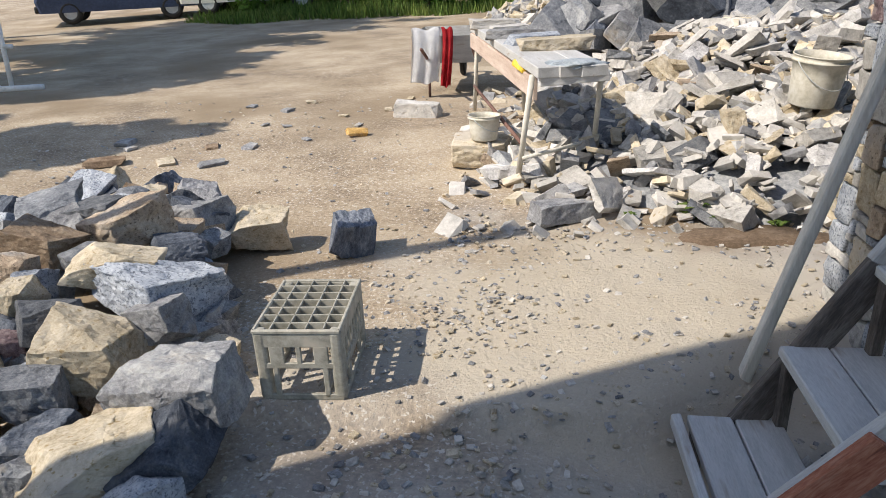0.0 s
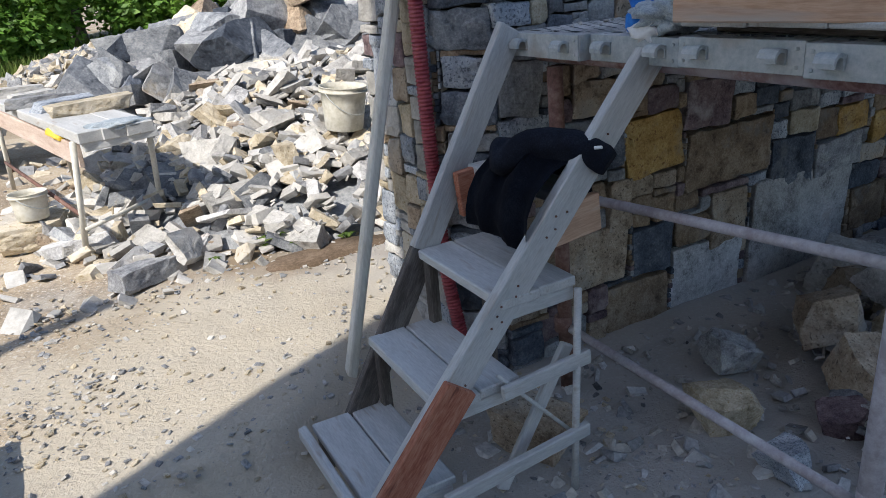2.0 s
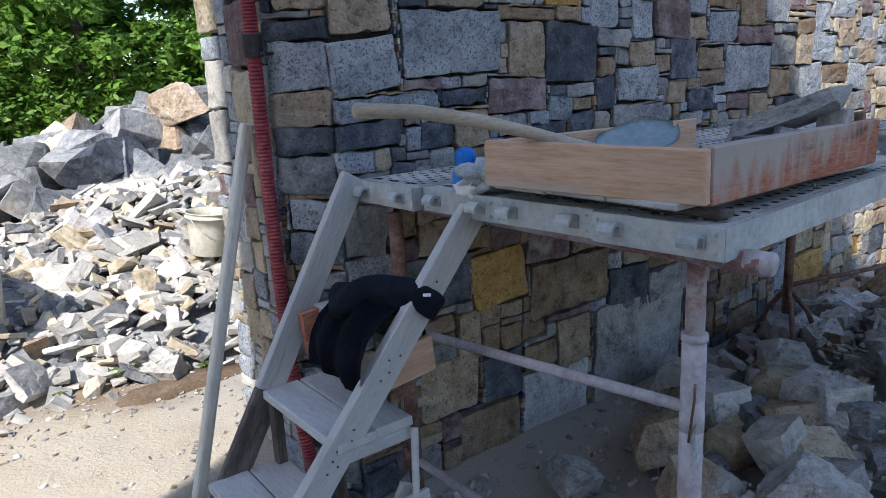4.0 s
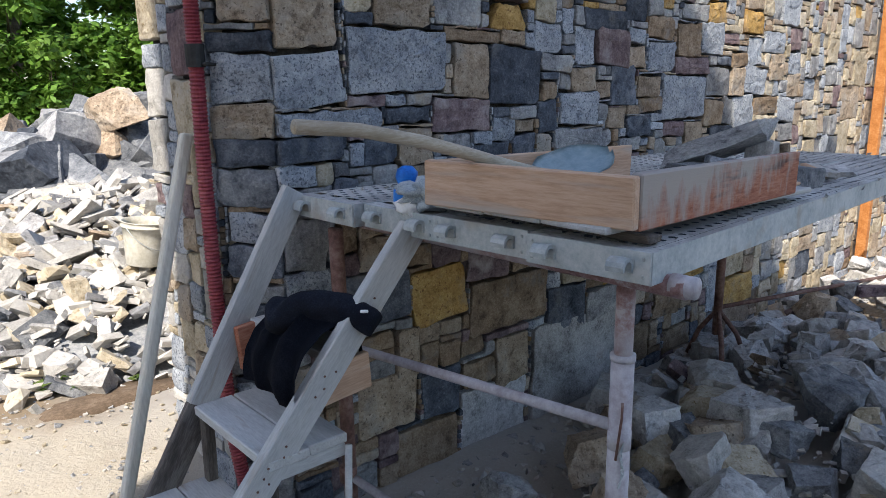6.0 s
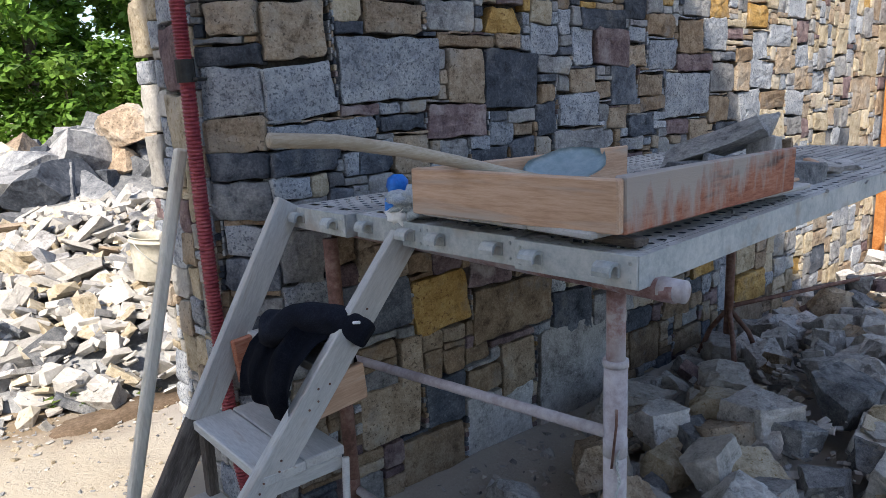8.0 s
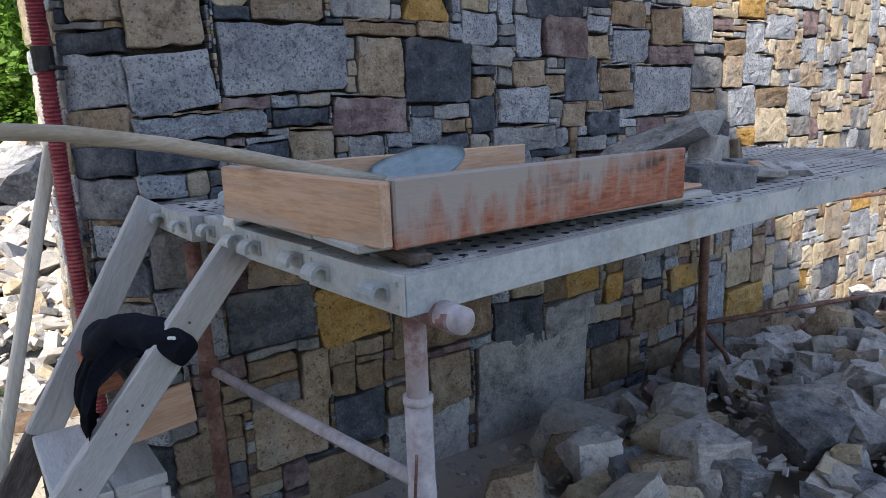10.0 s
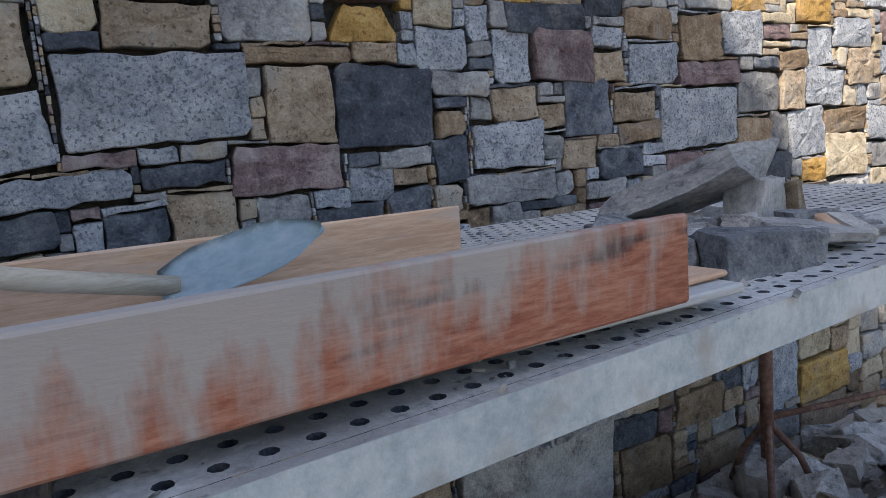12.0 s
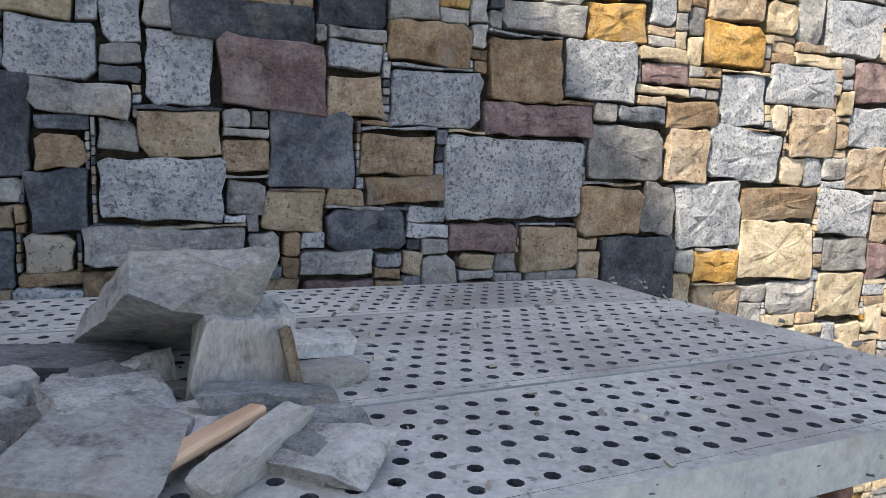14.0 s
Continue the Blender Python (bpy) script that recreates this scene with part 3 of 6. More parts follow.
def build_scaffold():
    s = empty("scaffold_frame", "worn red and dust-grey tube scaffold under the platform", "scaffold", at=(1.6, 0.6, -0.17))
    tube("cross_tube", [(1.575, 0.42, 1.115), (1.565, 1.93, 1.115)], 0.027, "post", s)
    tube("tube_end", [(1.58, 0.40, 1.118), (1.575, 0.46, 1.118)], [0.0265, 0.0285], "pale_tube", s, label="dust-caked pale tube end")
    tube("post", [(1.6, 0.6, 0.86), (1.6, 0.6, 1.09)], 0.0242, "post", s)
    tube("sleeve", [(1.6, 0.6, -0.2), (1.6, 0.6, 0.90)], 0.0302, "pale_tube", s, label="pale worn outer sleeve of the post")
    tube("collar", [(1.6, 0.6, 0.885), (1.6, 0.6, 0.902)], 0.033, "pale_tube", s)
    tube("pin", [(1.565, 0.585, 0.62), (1.57, 0.575, 0.74), (1.575, 0.578, 0.78)], 0.0035, "rust", s, 8)
    tube("post", [(1.515, 1.75, -0.2), (1.488, 1.75, 1.09)], 0.027, "rust", s, label="dark red post")
    tube("brace", [(1.51, 1.75, 0.64), (1.59, 0.62, 0.70)], 0.0165, "pale_tube", s)
    tube("brace", [(1.51, 1.75, 0.10), (1.6, 0.62, 0.0)], 0.0165, "pale_tube", s)
    for z in (0.655, 0.115):
        tube("coupler", [(1.50, 1.75, z - 0.03), (1.50, 1.75, z + 0.03)], 0.034, "rust", s)
    for z in (0.66, 0.03):
        tube("coupler", [(1.6, 0.6, z - 0.02), (1.6, 0.6, z + 0.03)], 0.0315, "pale_tube", s)
    bm = bmesh.new()
    for k in range(9):
        a = k * 0.9
        sweep(bm, [(1.575 + 0.006 * math.cos(a + q), 0.573 + 0.004 * math.sin(a), 0.66 - k * 0.014 + 0.008 * math.cos(q)) for q in np.linspace(0, math.tau, 8)], 0.0022, 5, False)
    part("chain", bm, M["steel"], s, "small hanging steel chain")
    t = empty("trestle_stand", "rusty steel trestle stand with splayed feet", "trestle", at=(4.12, 1.6, -0.15))
    tube("post", [(4.12, 1.6, 0.10), (4.12, 1.6, 1.10)], 0.026, "rust", t)
    for dx, dy in ((-0.22, -0.18), (0.2, -0.16), (0.02, 0.24)):
        tube("foot", [(4.12, 1.6, 0.26), (4.12 + dx * 0.5, 1.6 + dy * 0.5, 0.10), (4.12 + dx, 1.6 + dy, -0.2)], 0.015, "rust", t, 10)
    tube("cross_tube", [(4.12, 0.66, 1.098), (4.12, 1.93, 1.098)], 0.022, "rust", t)
    tube("rail", [(4.12, 1.6, 0.27), (6.6, 1.25, 0.12)], 0.014, "rust", t, 10)
    tube("rail", [(4.12, 1.62, 0.86), (7.0, 1.55, 0.74)], 0.014, "rust", t, 10)


build_scaffold()

# ---- step ladder of boards ----


def build_stairs():
    s = empty("wooden_steps", "dusty grey board steps leading up to the platform", "steps", at=(0.6, 1.6, -0.2))
    slope = Vector((-0.485, 0.03, -0.595))
    slope_l = Vector((-0.405, -0.022, -0.67))
    top_r, top_l = Vector((1.475, 1.325, 1.115)), Vector((1.405, 1.90, 1.20))
    up = Vector((-0.595, 0, 0.485))
    plank("stringer", top_r - slope * 0.05, top_r + slope * 2.16, 0.034, 0.10, "dusty_wood", s, up)
    plank("stringer", top_l - slope_l * 0.03, top_l + slope_l * 1.02, 0.034, 0.10, "dusty_wood", s, up)
    # the shade on the lower half is put in as a darker board
    plank("stringer", top_l + slope_l * 1.02, top_l + slope_l * 2.06, 0.034, 0.10, "dark_wood", s, up, "lower half of the stringer, darkened for its shade")
    a, b = top_r + slope * 1.36, top_r + slope * 2.2
    plank("splice_board", a + Vector((-0.01, -0.033, 0)), b + Vector((-0.01, -0.033, 0)), 0.03, 0.115, "red_wood", s, up, "red-brown board nailed along the stringer")
    for k, (x, z) in enumerate(((0.49, 0.005), (0.735, 0.262), (0.96, 0.53), (1.19, 0.79))):
        y0, y1 = (1.335, 1.86) if k < 3 else (1.39, 1.875)
        for j in (0, 1)[:2 if k < 3 else 1]:
            xx = x + 0.068 + j * 0.142
            plank("tread", (xx, y0 + 0.01 * j, z - 0.016), (xx + 0.004, y1, z - 0.016), 0.137, 0.032, "dusty_wood", s)
        if k < 3:
            plank("bearer", (x + 0.02, y0 + 0.03, z - 0.055), (x + 0.27, y0 + 0.03, z - 0.055), 0.035, 0.045, "dusty_wood", s)
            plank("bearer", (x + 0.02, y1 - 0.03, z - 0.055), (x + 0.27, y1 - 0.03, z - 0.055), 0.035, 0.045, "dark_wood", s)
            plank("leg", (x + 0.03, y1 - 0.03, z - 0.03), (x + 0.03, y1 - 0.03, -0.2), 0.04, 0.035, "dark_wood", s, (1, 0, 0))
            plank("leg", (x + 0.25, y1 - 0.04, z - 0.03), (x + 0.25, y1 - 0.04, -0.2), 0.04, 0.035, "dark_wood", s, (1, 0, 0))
    plank("nosing", (0.455, 1.37, 0.0), (0.455, 1.845, 0.0), 0.03, 0.045, "dusty_wood", s)
    plank("cleat", (1.13, 1.845, 0.695), (1.31, 1.845, 0.71), 0.03, 0.165, "red_wood", s, (0, 0, 1), "red-brown cleat under the top tread")
    plank("cleat", (1.14, 1.352, 0.70), (1.33, 1.352, 0.715), 0.03, 0.12, "raw_wood", s, (0, 0, 1), "raw pine cleat under the top tread")
    for x, x2 in ((1.225, 1.16),):
        tube("trestle_leg", [(x, 1.32, 0.50), (x2, 1.27, -0.2)], 0.012, "dusty_wood", s, 8)
    plank("rail", (0.93, 1.31, 0.245), (1.25, 1.30, 0.27), 0.022, 0.05, "dusty_wood", s)
    plank("rail", (0.70, 1.29, -0.03), (1.23, 1.28, 0.02), 0.022, 0.05, "dusty_wood", s)
    plank("brace", (0.95, 1.38, -0.16), (1.21, 1.36, 0.30), 0.02, 0.045, "dusty_wood", s)
    tube("brace", [(0.93, 1.33, 0.30), (1.19, 1.31, 0.0)], 0.007, "dusty_wood", s, 6)
    rnd = random.Random(3)
    for q in (0.30, 0.62, 0.70, 0.95, 1.05, 1.10, 1.38, 1.5, 1.62):
        for d in (-0.022, 0.018):
            bm = bmesh.new()
            c = top_r + slope * (q + d) + Vector((-0.006 * rnd.random(), -0.018, 0)) + up * rnd.uniform(-0.025, 0.025)
            bmesh.ops.create_uvsphere(bm, u_segments=6, v_segments=4, radius=0.0038, matrix=Matrix.Translation(c))
            part("nail_head", bm, M["rust"], s)


build_stairs()


def build_pole():
    p = empty("leaning_pole", "pale weathered pole leaning against the wall end", "pole", at=(0.76, 2.20, -0.09))
    bm = bmesh.new()
    m, length = along((0.76, 2.20, -0.10), (1.195, 2.30, 1.421), (1, 0, 0))
    block(bm, m, (length, 0.05, 0.046), 0.012, 0.0, 2)
    part("shaft", bm, M["pole"], p, smooth=False)
    h = empty("corrugated_hose", "dark red ribbed hose hanging down the wall corner", "hose", at=(1.2, 2.25, -0.1))
    pts = [Vector(v) for v in ((1.175, 2.13, 3.2), (1.18, 2.14, 2.2), (1.19, 2.15, 1.68), (1.195, 2.16, 1.2), (1.20, 2.15, 0.7), (1.205, 2.12, 0.3), (1.225, 2.08, 0.02), (1.235, 2.06, -0.17))]
    curve = []
    for i in range(len(pts) - 1):
        p0, p1, p2, p3 = pts[max(i - 1, 0)], pts[i], pts[i + 1], pts[min(i + 2, len(pts) - 1)]
        steps = max(2, int((p2 - p1).length / 0.007))
        for q in range(steps):
            u = q / steps
            curve.append(0.5 * ((2 * p1) + (p2 - p0) * u + (2 * p0 - 5 * p1 + 4 * p2 - p3) * u * u + (3 * p1 - p0 - 3 * p2 + p3) * u ** 3))
    bm = bmesh.new()
    sweep(bm, curve, [0.029 if i % 2 else 0.0245 for i in range(len(curve))], 14)
    part("ribbed_tube", bm, M["hose"], h, smooth=False)
    bm = bmesh.new()
    sweep(bm, [(1.190, 2.149, 1.66), (1.187, 2.147, 1.74)], 0.034, 14)
    block(bm, pose(1.225, 2.115, 1.67, 0, 0, 30), (0.06, 0.02, 0.012), 0.003)
    part("tie", bm, M["black"], h, "black rubber tie round the hose")


build_pole()

# ---- mortar tray on the platform ----


def build_tray():
    t = empty("mixing_tray", "shallow mixing tray of pine boards with an open end", "tray", at=(1.9, 0.85, PLAT_Z))
    zm, h = 1.312, 0.128
    plank("end_board", (1.427, 1.165, zm), (1.493, 0.512, zm), 0.03, h, "raw_wood", t, label="clean pine end board")
    plank("side_board", (1.51, 0.527, zm), (2.42, 0.552, zm - 0.005), 0.03, h + 0.004, "side_wood", t, label="side board with red stains and dried mortar")
    plank("side_board", (1.455, 1.17, zm), (2.41, 1.15, zm - 0.004), 0.028, h - 0.01, "raw_wood", t)
    for k in range(3):
        y = 0.64 + k * 0.205
        plank("base_board", (1.46, y + 0.03, 1.243), (2.50 + 0.05 * (k == 0), y, 1.243), 0.205, 0.016, "dusty_wood", t)
    plank("batten", (1.56, 0.50, 1.222), (1.60, 1.16, 1.222), 0.05, 0.022, "dark_wood", t)
    plank("batten", (2.46, 0.60, 1.222), (2.46, 1.1, 1.222), 0.09, 0.022, "dusty_wood", t)
    plank("ply_sheet", (2.20, 0.645, 1.257), (2.56, 0.655, 1.257), 0.15, 0.012, "raw_wood", t, label="split ply sheet sticking out")
    plank("mortar_bed", (1.50, 0.83, 1.256), (2.38, 0.83, 1.256), 0.52, 0.012, "deck", t, label="dry grey mortar skin", jitter=0.004)


build_tray()


def build_shovel():
    s = empty("shovel", "long-handled shovel with a worn blue blade lying in the tray", "shovel", at=(1.9, 0.9, 1.30))
    pts = [(0.883, 0.954, 1.494), (1.05, 0.962, 1.480), (1.25, 0.978, 1.444), (1.446, 1.0, 1.398), (1.62, 1.012, 1.352), (1.80, 1.022, 1.312)]
    tube("handle", pts, [0.0165, 0.0165, 0.0168, 0.017, 0.0175, 0.0165], "handle", s, label="smooth pale wooden handle")
    bm = bmesh.new()
    n, rows = 9, 10
    grid = []
    for i in range(rows):
        u = i / (rows - 1)
        half = 0.105 * (1 - 0.10 * u) * (1 - max(0, u - 0.62) ** 2 * 6.2) * (0.55 + 0.45 * min(1, u * 5))
        grid.append([bm.verts.new((u * 0.275, half * v, 0.011 * v * v - 0.010 * math.sin(u * 2.6) * (1 - v * v))) for v in np.linspace(-1, 1, n)])
    for i in range(rows - 1):
        for j in range(n - 1):
            bm.faces.new((grid[i][j], grid[i + 1][j], grid[i + 1][j + 1], grid[i][j + 1]))
    solid = bmesh.ops.solidify(bm, geom=list(bm.faces), thickness=0.002)
    m, _ = along((1.78, 1.03, 1.30), (2.04, 0.97, 1.372), (-0.1, -0.30, 1))
    m = m.copy()
    m.translation = Vector((1.775, 1.03, 1.305))
    bmesh.ops.transform(bm, matrix=m, verts=bm.verts)
    part("blade", bm, M["blade"], s, "worn blue-grey steel blade", smooth=True)


build_shovel()

# ---- bottle crate ----


def build_crate():
    c = empty("bottle_crate", "grey-green plastic bottle crate standing upside down", "crate", at=(-0.775, 2.09, 0))
    c.rotation_euler = (0, 0, radians(2))
    w, d, h = 0.30, 0.40, 0.272
    def add(name, blocks, bevel=0.004):
        bm = bmesh.new()
        for (x, y, z), size in blocks:
            block(bm, pose(x, y, z), size, bevel)
        ob = new(name, to_mesh(name, bm, M["crate"]))
        ob.parent = c
        return ob
    add("rim", [((0, s * (d / 2 - 0.006), h - 0.008), (w, 0.014, 0.016)) for s in (-1, 1)] + [((s * (w / 2 - 0.006), 0, h - 0.008), (0.014, d, 0.016)) for s in (-1, 1)])
    for k in range(1, 5):
        add("rib", [((-w / 2 + k * w / 5, 0, h - 0.022), (0.006, d - 0.02, 0.042))], 0.0015)
    for k in range(1, 7):
        add("rib", [((0, -d / 2 + k * d / 7, h - 0.022), (w - 0.02, 0.006, 0.042))], 0.0015)
    for sx in (-1, 1):
        for sy in (-1, 1):
            bm = bmesh.new()
            x, y = sx * (w / 2 - 0.022), sy * (d / 2 - 0.022)
            block(bm, pose(x, y, h / 2), (0.044, 0.044, h - 0.01), 0.014, 0, 3)
            ob = new("corner_post", to_mesh("corner_post", bm, M["crate"]))
            ob.parent = c
    for s in (-1, 1):
        y = s * (d / 2 - 0.008)
        add("end_wall", [((0, y, 0.012), (w - 0.02, 0.012, 0.024)), ((0, y, 0.135), (w - 0.04, 0.012, 0.022)), ((0, y, 0.235), (w - 0.04, 0.012, 0.06)),
                         ((0, y, 0.175), (0.018, 0.012, 0.07)), ((-0.075, y, 0.175), (0.05, 0.012, 0.07)), ((0.075, y, 0.175), (0.05, 0.012, 0.07)), ((-0.085, y, 0.07), (0.02, 0.012, 0.12)), ((0.085, y, 0.07), (0.02, 0.012, 0.12))], 0.003)
        x = s * (w / 2 - 0.008)
        bars = [((x, 0, 0.012), (0.012, d - 0.02, 0.024)), ((x, 0, 0.105), (0.012, d - 0.04, 0.03)), ((x, 0, 0.232), (0.012, d - 0.04, 0.05))]
        bars += [((x, -0.15 + q * 0.043, 0.16), (0.012, 0.016, 0.12)) for q in range(8)]
        bars += [((x, q, 0.06), (0.012, 0.025, 0.09)) for q in (-0.09, 0.09)]
        add("side_wall", bars, 0.003)


build_crate()

# ---- loose stones of the yard ----
def heap(x, y, cx, cy, rx, ry, h):
    d = ((x - cx) / rx) ** 2 + ((y - cy) / ry) ** 2
    return h * max(0.0, 1 - d) ** 0.8


def rubble_left():
    """The heap of building stone beside the crate."""
    p = empty("stone_heap", "heap of rough grey and buff building stone in the sun", "stone heap", at=(-1.9, 2.5, 0))
    rnd = random.Random(21)
    big = (("grey", -1.08, 1.70, 0.17, 0.41, 0.91), ("buff", -1.48, 1.85, 0.20, 0.37, 0.88), ("grey", -1.29, 2.02, 0.25, 0.29, 0.83), ("granite", -1.41, 2.20, 0.27, 0.45, 0.70), ("buff", -1.55, 2.23, 0.32, 0.38, 0.70), ("tan", -1.74, 2.67, 0.34, 0.41, 0.70),
           ("brown", -2.00, 2.44, 0.34, 0.33, 0.72), ("slate", -2.21, 2.84, 0.36, 0.34, 0.73), ("slate", -1.99, 2.79, 0.34, 0.31, 0.70), ("basalt", -1.65, 3.10, 0.24, 0.25, 0.77), ("basalt", -1.51, 2.61, 0.26, 0.25, 0.74), ("buff", -1.41, 3.22, 0.12, 0.37, 0.83),
           ("slate", -1.52, 2.95, 0.15, 0.19, 0.88), ("buff", -1.87, 2.05, 0.28, 0.19, 1.12), ("tan", -1.99, 2.24, 0.33, 0.19, 1.00), ("slate", -1.67, 1.97, 0.25, 0.26, 0.89), ("slate", -1.59, 1.70, 0.15, 0.31, 0.93), ("basalt", -1.50, 1.51, 0.06, 0.27, 1.01),
           ("buff", -1.24, 1.45, 0.06, 0.47, 0.70), ("slate", -1.73, 2.30, 0.33, 0.22, 0.70), ("grey", -1.20, 2.23, 0.14, 0.18, 0.98), ("purple", -1.79, 1.89, 0.20, 0.12, 1.25), ("buff", -1.11, 2.02, 0.10, 0.14, 1.14), ("grey", -1.31, 2.06, 0.12, 0.28, 0.70))
    for k, (mat, x, y, z, s, tall) in enumerate(big):
        put_stone("building_stone", CHUNK, k, mat, (x, y, z), (s * 0.84, s * rnd.uniform(0.66, 0.8), s * 0.84 * tall), (rnd.uniform(-0.25, 0.25), rnd.uniform(-0.25, 0.25), rnd.uniform(-0.7, 0.7)), p)
    for k in range(270):
        x, y = rnd.uniform(-3.8, -1.02), rnd.uniform(1.2, 4.0)
        hh = heap(x, y, -2.3, 2.6, 1.4, 1.6, 0.36)
        if (hh <= 0.02 and rnd.random() < 0.75) or x > -1.0 - 0.42 * (y - 1.87):
            continue
        s = rnd.uniform(0.09, 0.27)
        mat = rnd.choice(("grey", "buff", "slate", "granite", "basalt", "slate", "tan", "basalt", "brown", "buff"))
        put_stone("building_stone", CHUNK if rnd.random() < 0.7 else BRICKY, k, mat, (x, y, max(hh * rnd.uniform(0.4, 0.75), s * 0.22)), s, (rnd.uniform(-0.6, 0.6), rnd.uniform(-0.6, 0.6), rnd.uniform(0, 6.3)), p)


def single_stones():
    o = put_stone("dark_boulder", BRICKY, 3, "basalt", (-0.88, 3.19, 0.10), (0.22, 0.40, 0.52), (0.12, 0.16, 0.4))
    tagged(o, "dark smooth basalt block standing in the yard", "stone")
    o = put_stone("kerb_block", BRICKY, 2, "grey", (0.21, 3.66, 0.06), (0.34, 0.32, 0.32), (0.0, 0.05, 0.5))
    tagged(o, "grey-buff cut block with a hollow top on the ground", "stone")
    o = put_stone("flat_stone", SLAB, 1, "pale", (0.46, 3.78, 0.10), (0.32, 0.26, 0.3), (0.9, 0.2, 0.9))
    tagged(o, "pale flat stone leaning against the heap", "stone")
    o = put_stone("flat_stone", BRICKY, 4, "pale", (-1.0, 6.5, 0.05), (0.42, 0.4, 0.4), (0, 0, -0.2))
    tagged(o, "dusty cut stone lying in the yard", "stone")
    o = put_stone("flat_stone", SLAB, 4, "brown", (-3.2, 4.9, 0.03), (0.28, 0.26, 0.3), (0, 0, 0.3))
    tagged(o, "small brown flat stone in the yard", "stone")
    o = put_stone("yellow_block", CHUNK, 5, "buff", (-0.30, 4.80, 0.09), (0.44, 0.36, 0.26), (0, 0, 0.1))
    tagged(o, "buff stone block under the small bucket", "stone")
    o = put_stone("leaning_flag", SLAB, 0, "pale", (0.82, 5.42, 0.27), (0.46, 0.40, 0.30), (0.95, 0.35, 0.9))
    tagged(o, "large pale flagstone leaning on the offcuts beside the table", "stone")
    o = put_stone("yellow_chip", SLAB, 6, "ochre", (-1.42, 5.74, 0.03), (0.16, 0.14, 0.2), (0.3, 0.1, 0.4))
    tagged(o, "small yellow stone chip lying in the yard", "stone")
    rnd = random.Random(5)
    for k in range(26):
        o = put_stone("loose_stone", SLAB, k, rnd.choice(("buff", "grey", "brown")), (rnd.uniform(-3.5, 0.2), rnd.uniform(4.2, 7.5), 0.012), rnd.uniform(0.08, 0.2), (0, 0, rnd.uniform(0, 6)))
        tagged(o, "small flat stone lying on the earth", "stone", "loose stones in the yard")


def offcut_height(x, y):
    return max(heap(x, y, 1.75, 5.1, 1.85, 1.65, 0.50), heap(x, y, 2.2, 6.3, 2.0, 1.8, 0.75), heap(x, y, 0.5, 4.9, 0.9, 1.1, 0.10))


def offcut_heap():
    """The heap of pale stone offcuts, with the joined small pieces under the ones lying on top."""
    p = empty("offcut_heap", "large heap of pale flat stone offcuts in full sun", "stone heap", at=(1.9, 5.4, 0))
    bm = bmesh.new()
    n = 36
    rows = [[bm.verts.new((-0.6 + 4.8 * i / n, 3.4 + 5.0 * j / n, offcut_height(-0.6 + 4.8 * i / n, 3.4 + 5.0 * j / n) - 0.07)) for j in range(n + 1)] for i in range(n + 1)]
    for i in range(n):
        for j in range(n):
            bm.faces.new((rows[i][j], rows[i + 1][j], rows[i + 1][j + 1], rows[i][j + 1]))
    # dark core colour paints in the shade of the gaps between the pale pieces
    part("rubble_core", bm, M["loose_slate"], p)
    rnd = random.Random(33)
    made = 0
    while made < 290:
        x, y = rnd.uniform(-0.2, 3.0), 3.5 + 3.9 * rnd.random() ** 1.35
        hh = offcut_height(x, y)
        if hh < 0.012 or (x > 1.3 and y < 3.25):
            continue
        s = rnd.uniform(0.15, 0.36) * (0.8 if y < 4.4 else 1.0)
        mat = rnd.choices(("pale", "buff", "dusted", "tan", "slate"), (10, 1.8, 2.5, 0.7, 1.8))[0]
        tilt = rnd.gauss(0, 0.5)
        put_stone("stone_offcut", rnd.choice((SLAB, SLAB, SLAB, BRICKY)), made, mat, (x, y, hh + 0.02), (s, s * rnd.uniform(0.7, 1.1), s * rnd.uniform(0.7, 1.2)), (tilt, rnd.gauss(0, 0.45), rnd.uniform(0, 6.3)), p)
        made += 1
    chips = []
    for k in range(3000):
        x, y = rnd.uniform(-0.5, 3.6), rnd.uniform(3.4, 7.8)
        hh = offcut_height(x, y)
        if hh <= 0 and rnd.random() < 0.8:
            continue
        chips.append((x, y, hh + rnd.uniform(-0.01, 0.02), 0.04 + 0.17 * rnd.random() ** 1.6))
    scatter("stone_chips", chips, ("loose_pale", "loose_pale", "loose_pale", "loose_grey", "loose_buff"), "small pale stone chips between the offcuts", rnd)


def scatter(name, spots, mats, label, rnd, parent=None, tilt=0.5):
    """Many small stones as one mesh of stuff."""
    verts, faces, slots = [], [], []
    shapes = [[(Vector(v.co), None) for v in me.vertices] for me in LOW]
    polys = [[tuple(p.vertices) for p in me.polygons] for me in LOW]
    for x, y, z, s in spots:
        k = rnd.randrange(len(LOW))
        m = Matrix.Translation((x, y, z)) @ Euler((rnd.gauss(0, tilt), rnd.gauss(0, tilt), rnd.uniform(0, 6.3))).to_matrix().to_4x4()
        base = len(verts)
        verts.extend((m @ (v * s))[:] for v, _ in shapes[k])
        faces.extend(tuple(base + i for i in p) for p in polys[k])
        slots.extend([rnd.randrange(len(mats))] * len(polys[k]))
    me = bpy.data.meshes.new(name)
    me.from_pydata(verts, [], faces)
    for mname in mats:
        me.materials.append(M[mname])
    me.polygons.foreach_set("material_index", slots)
    ob = new(name, me)
    if parent:
        ob.parent = parent
        ob.matrix_parent_inverse = Matrix.Translation(parent.location).inverted()
        ob["kind"] = "stuff"
        return ob
    return tagged(ob, label, "stones", kind="stuff")


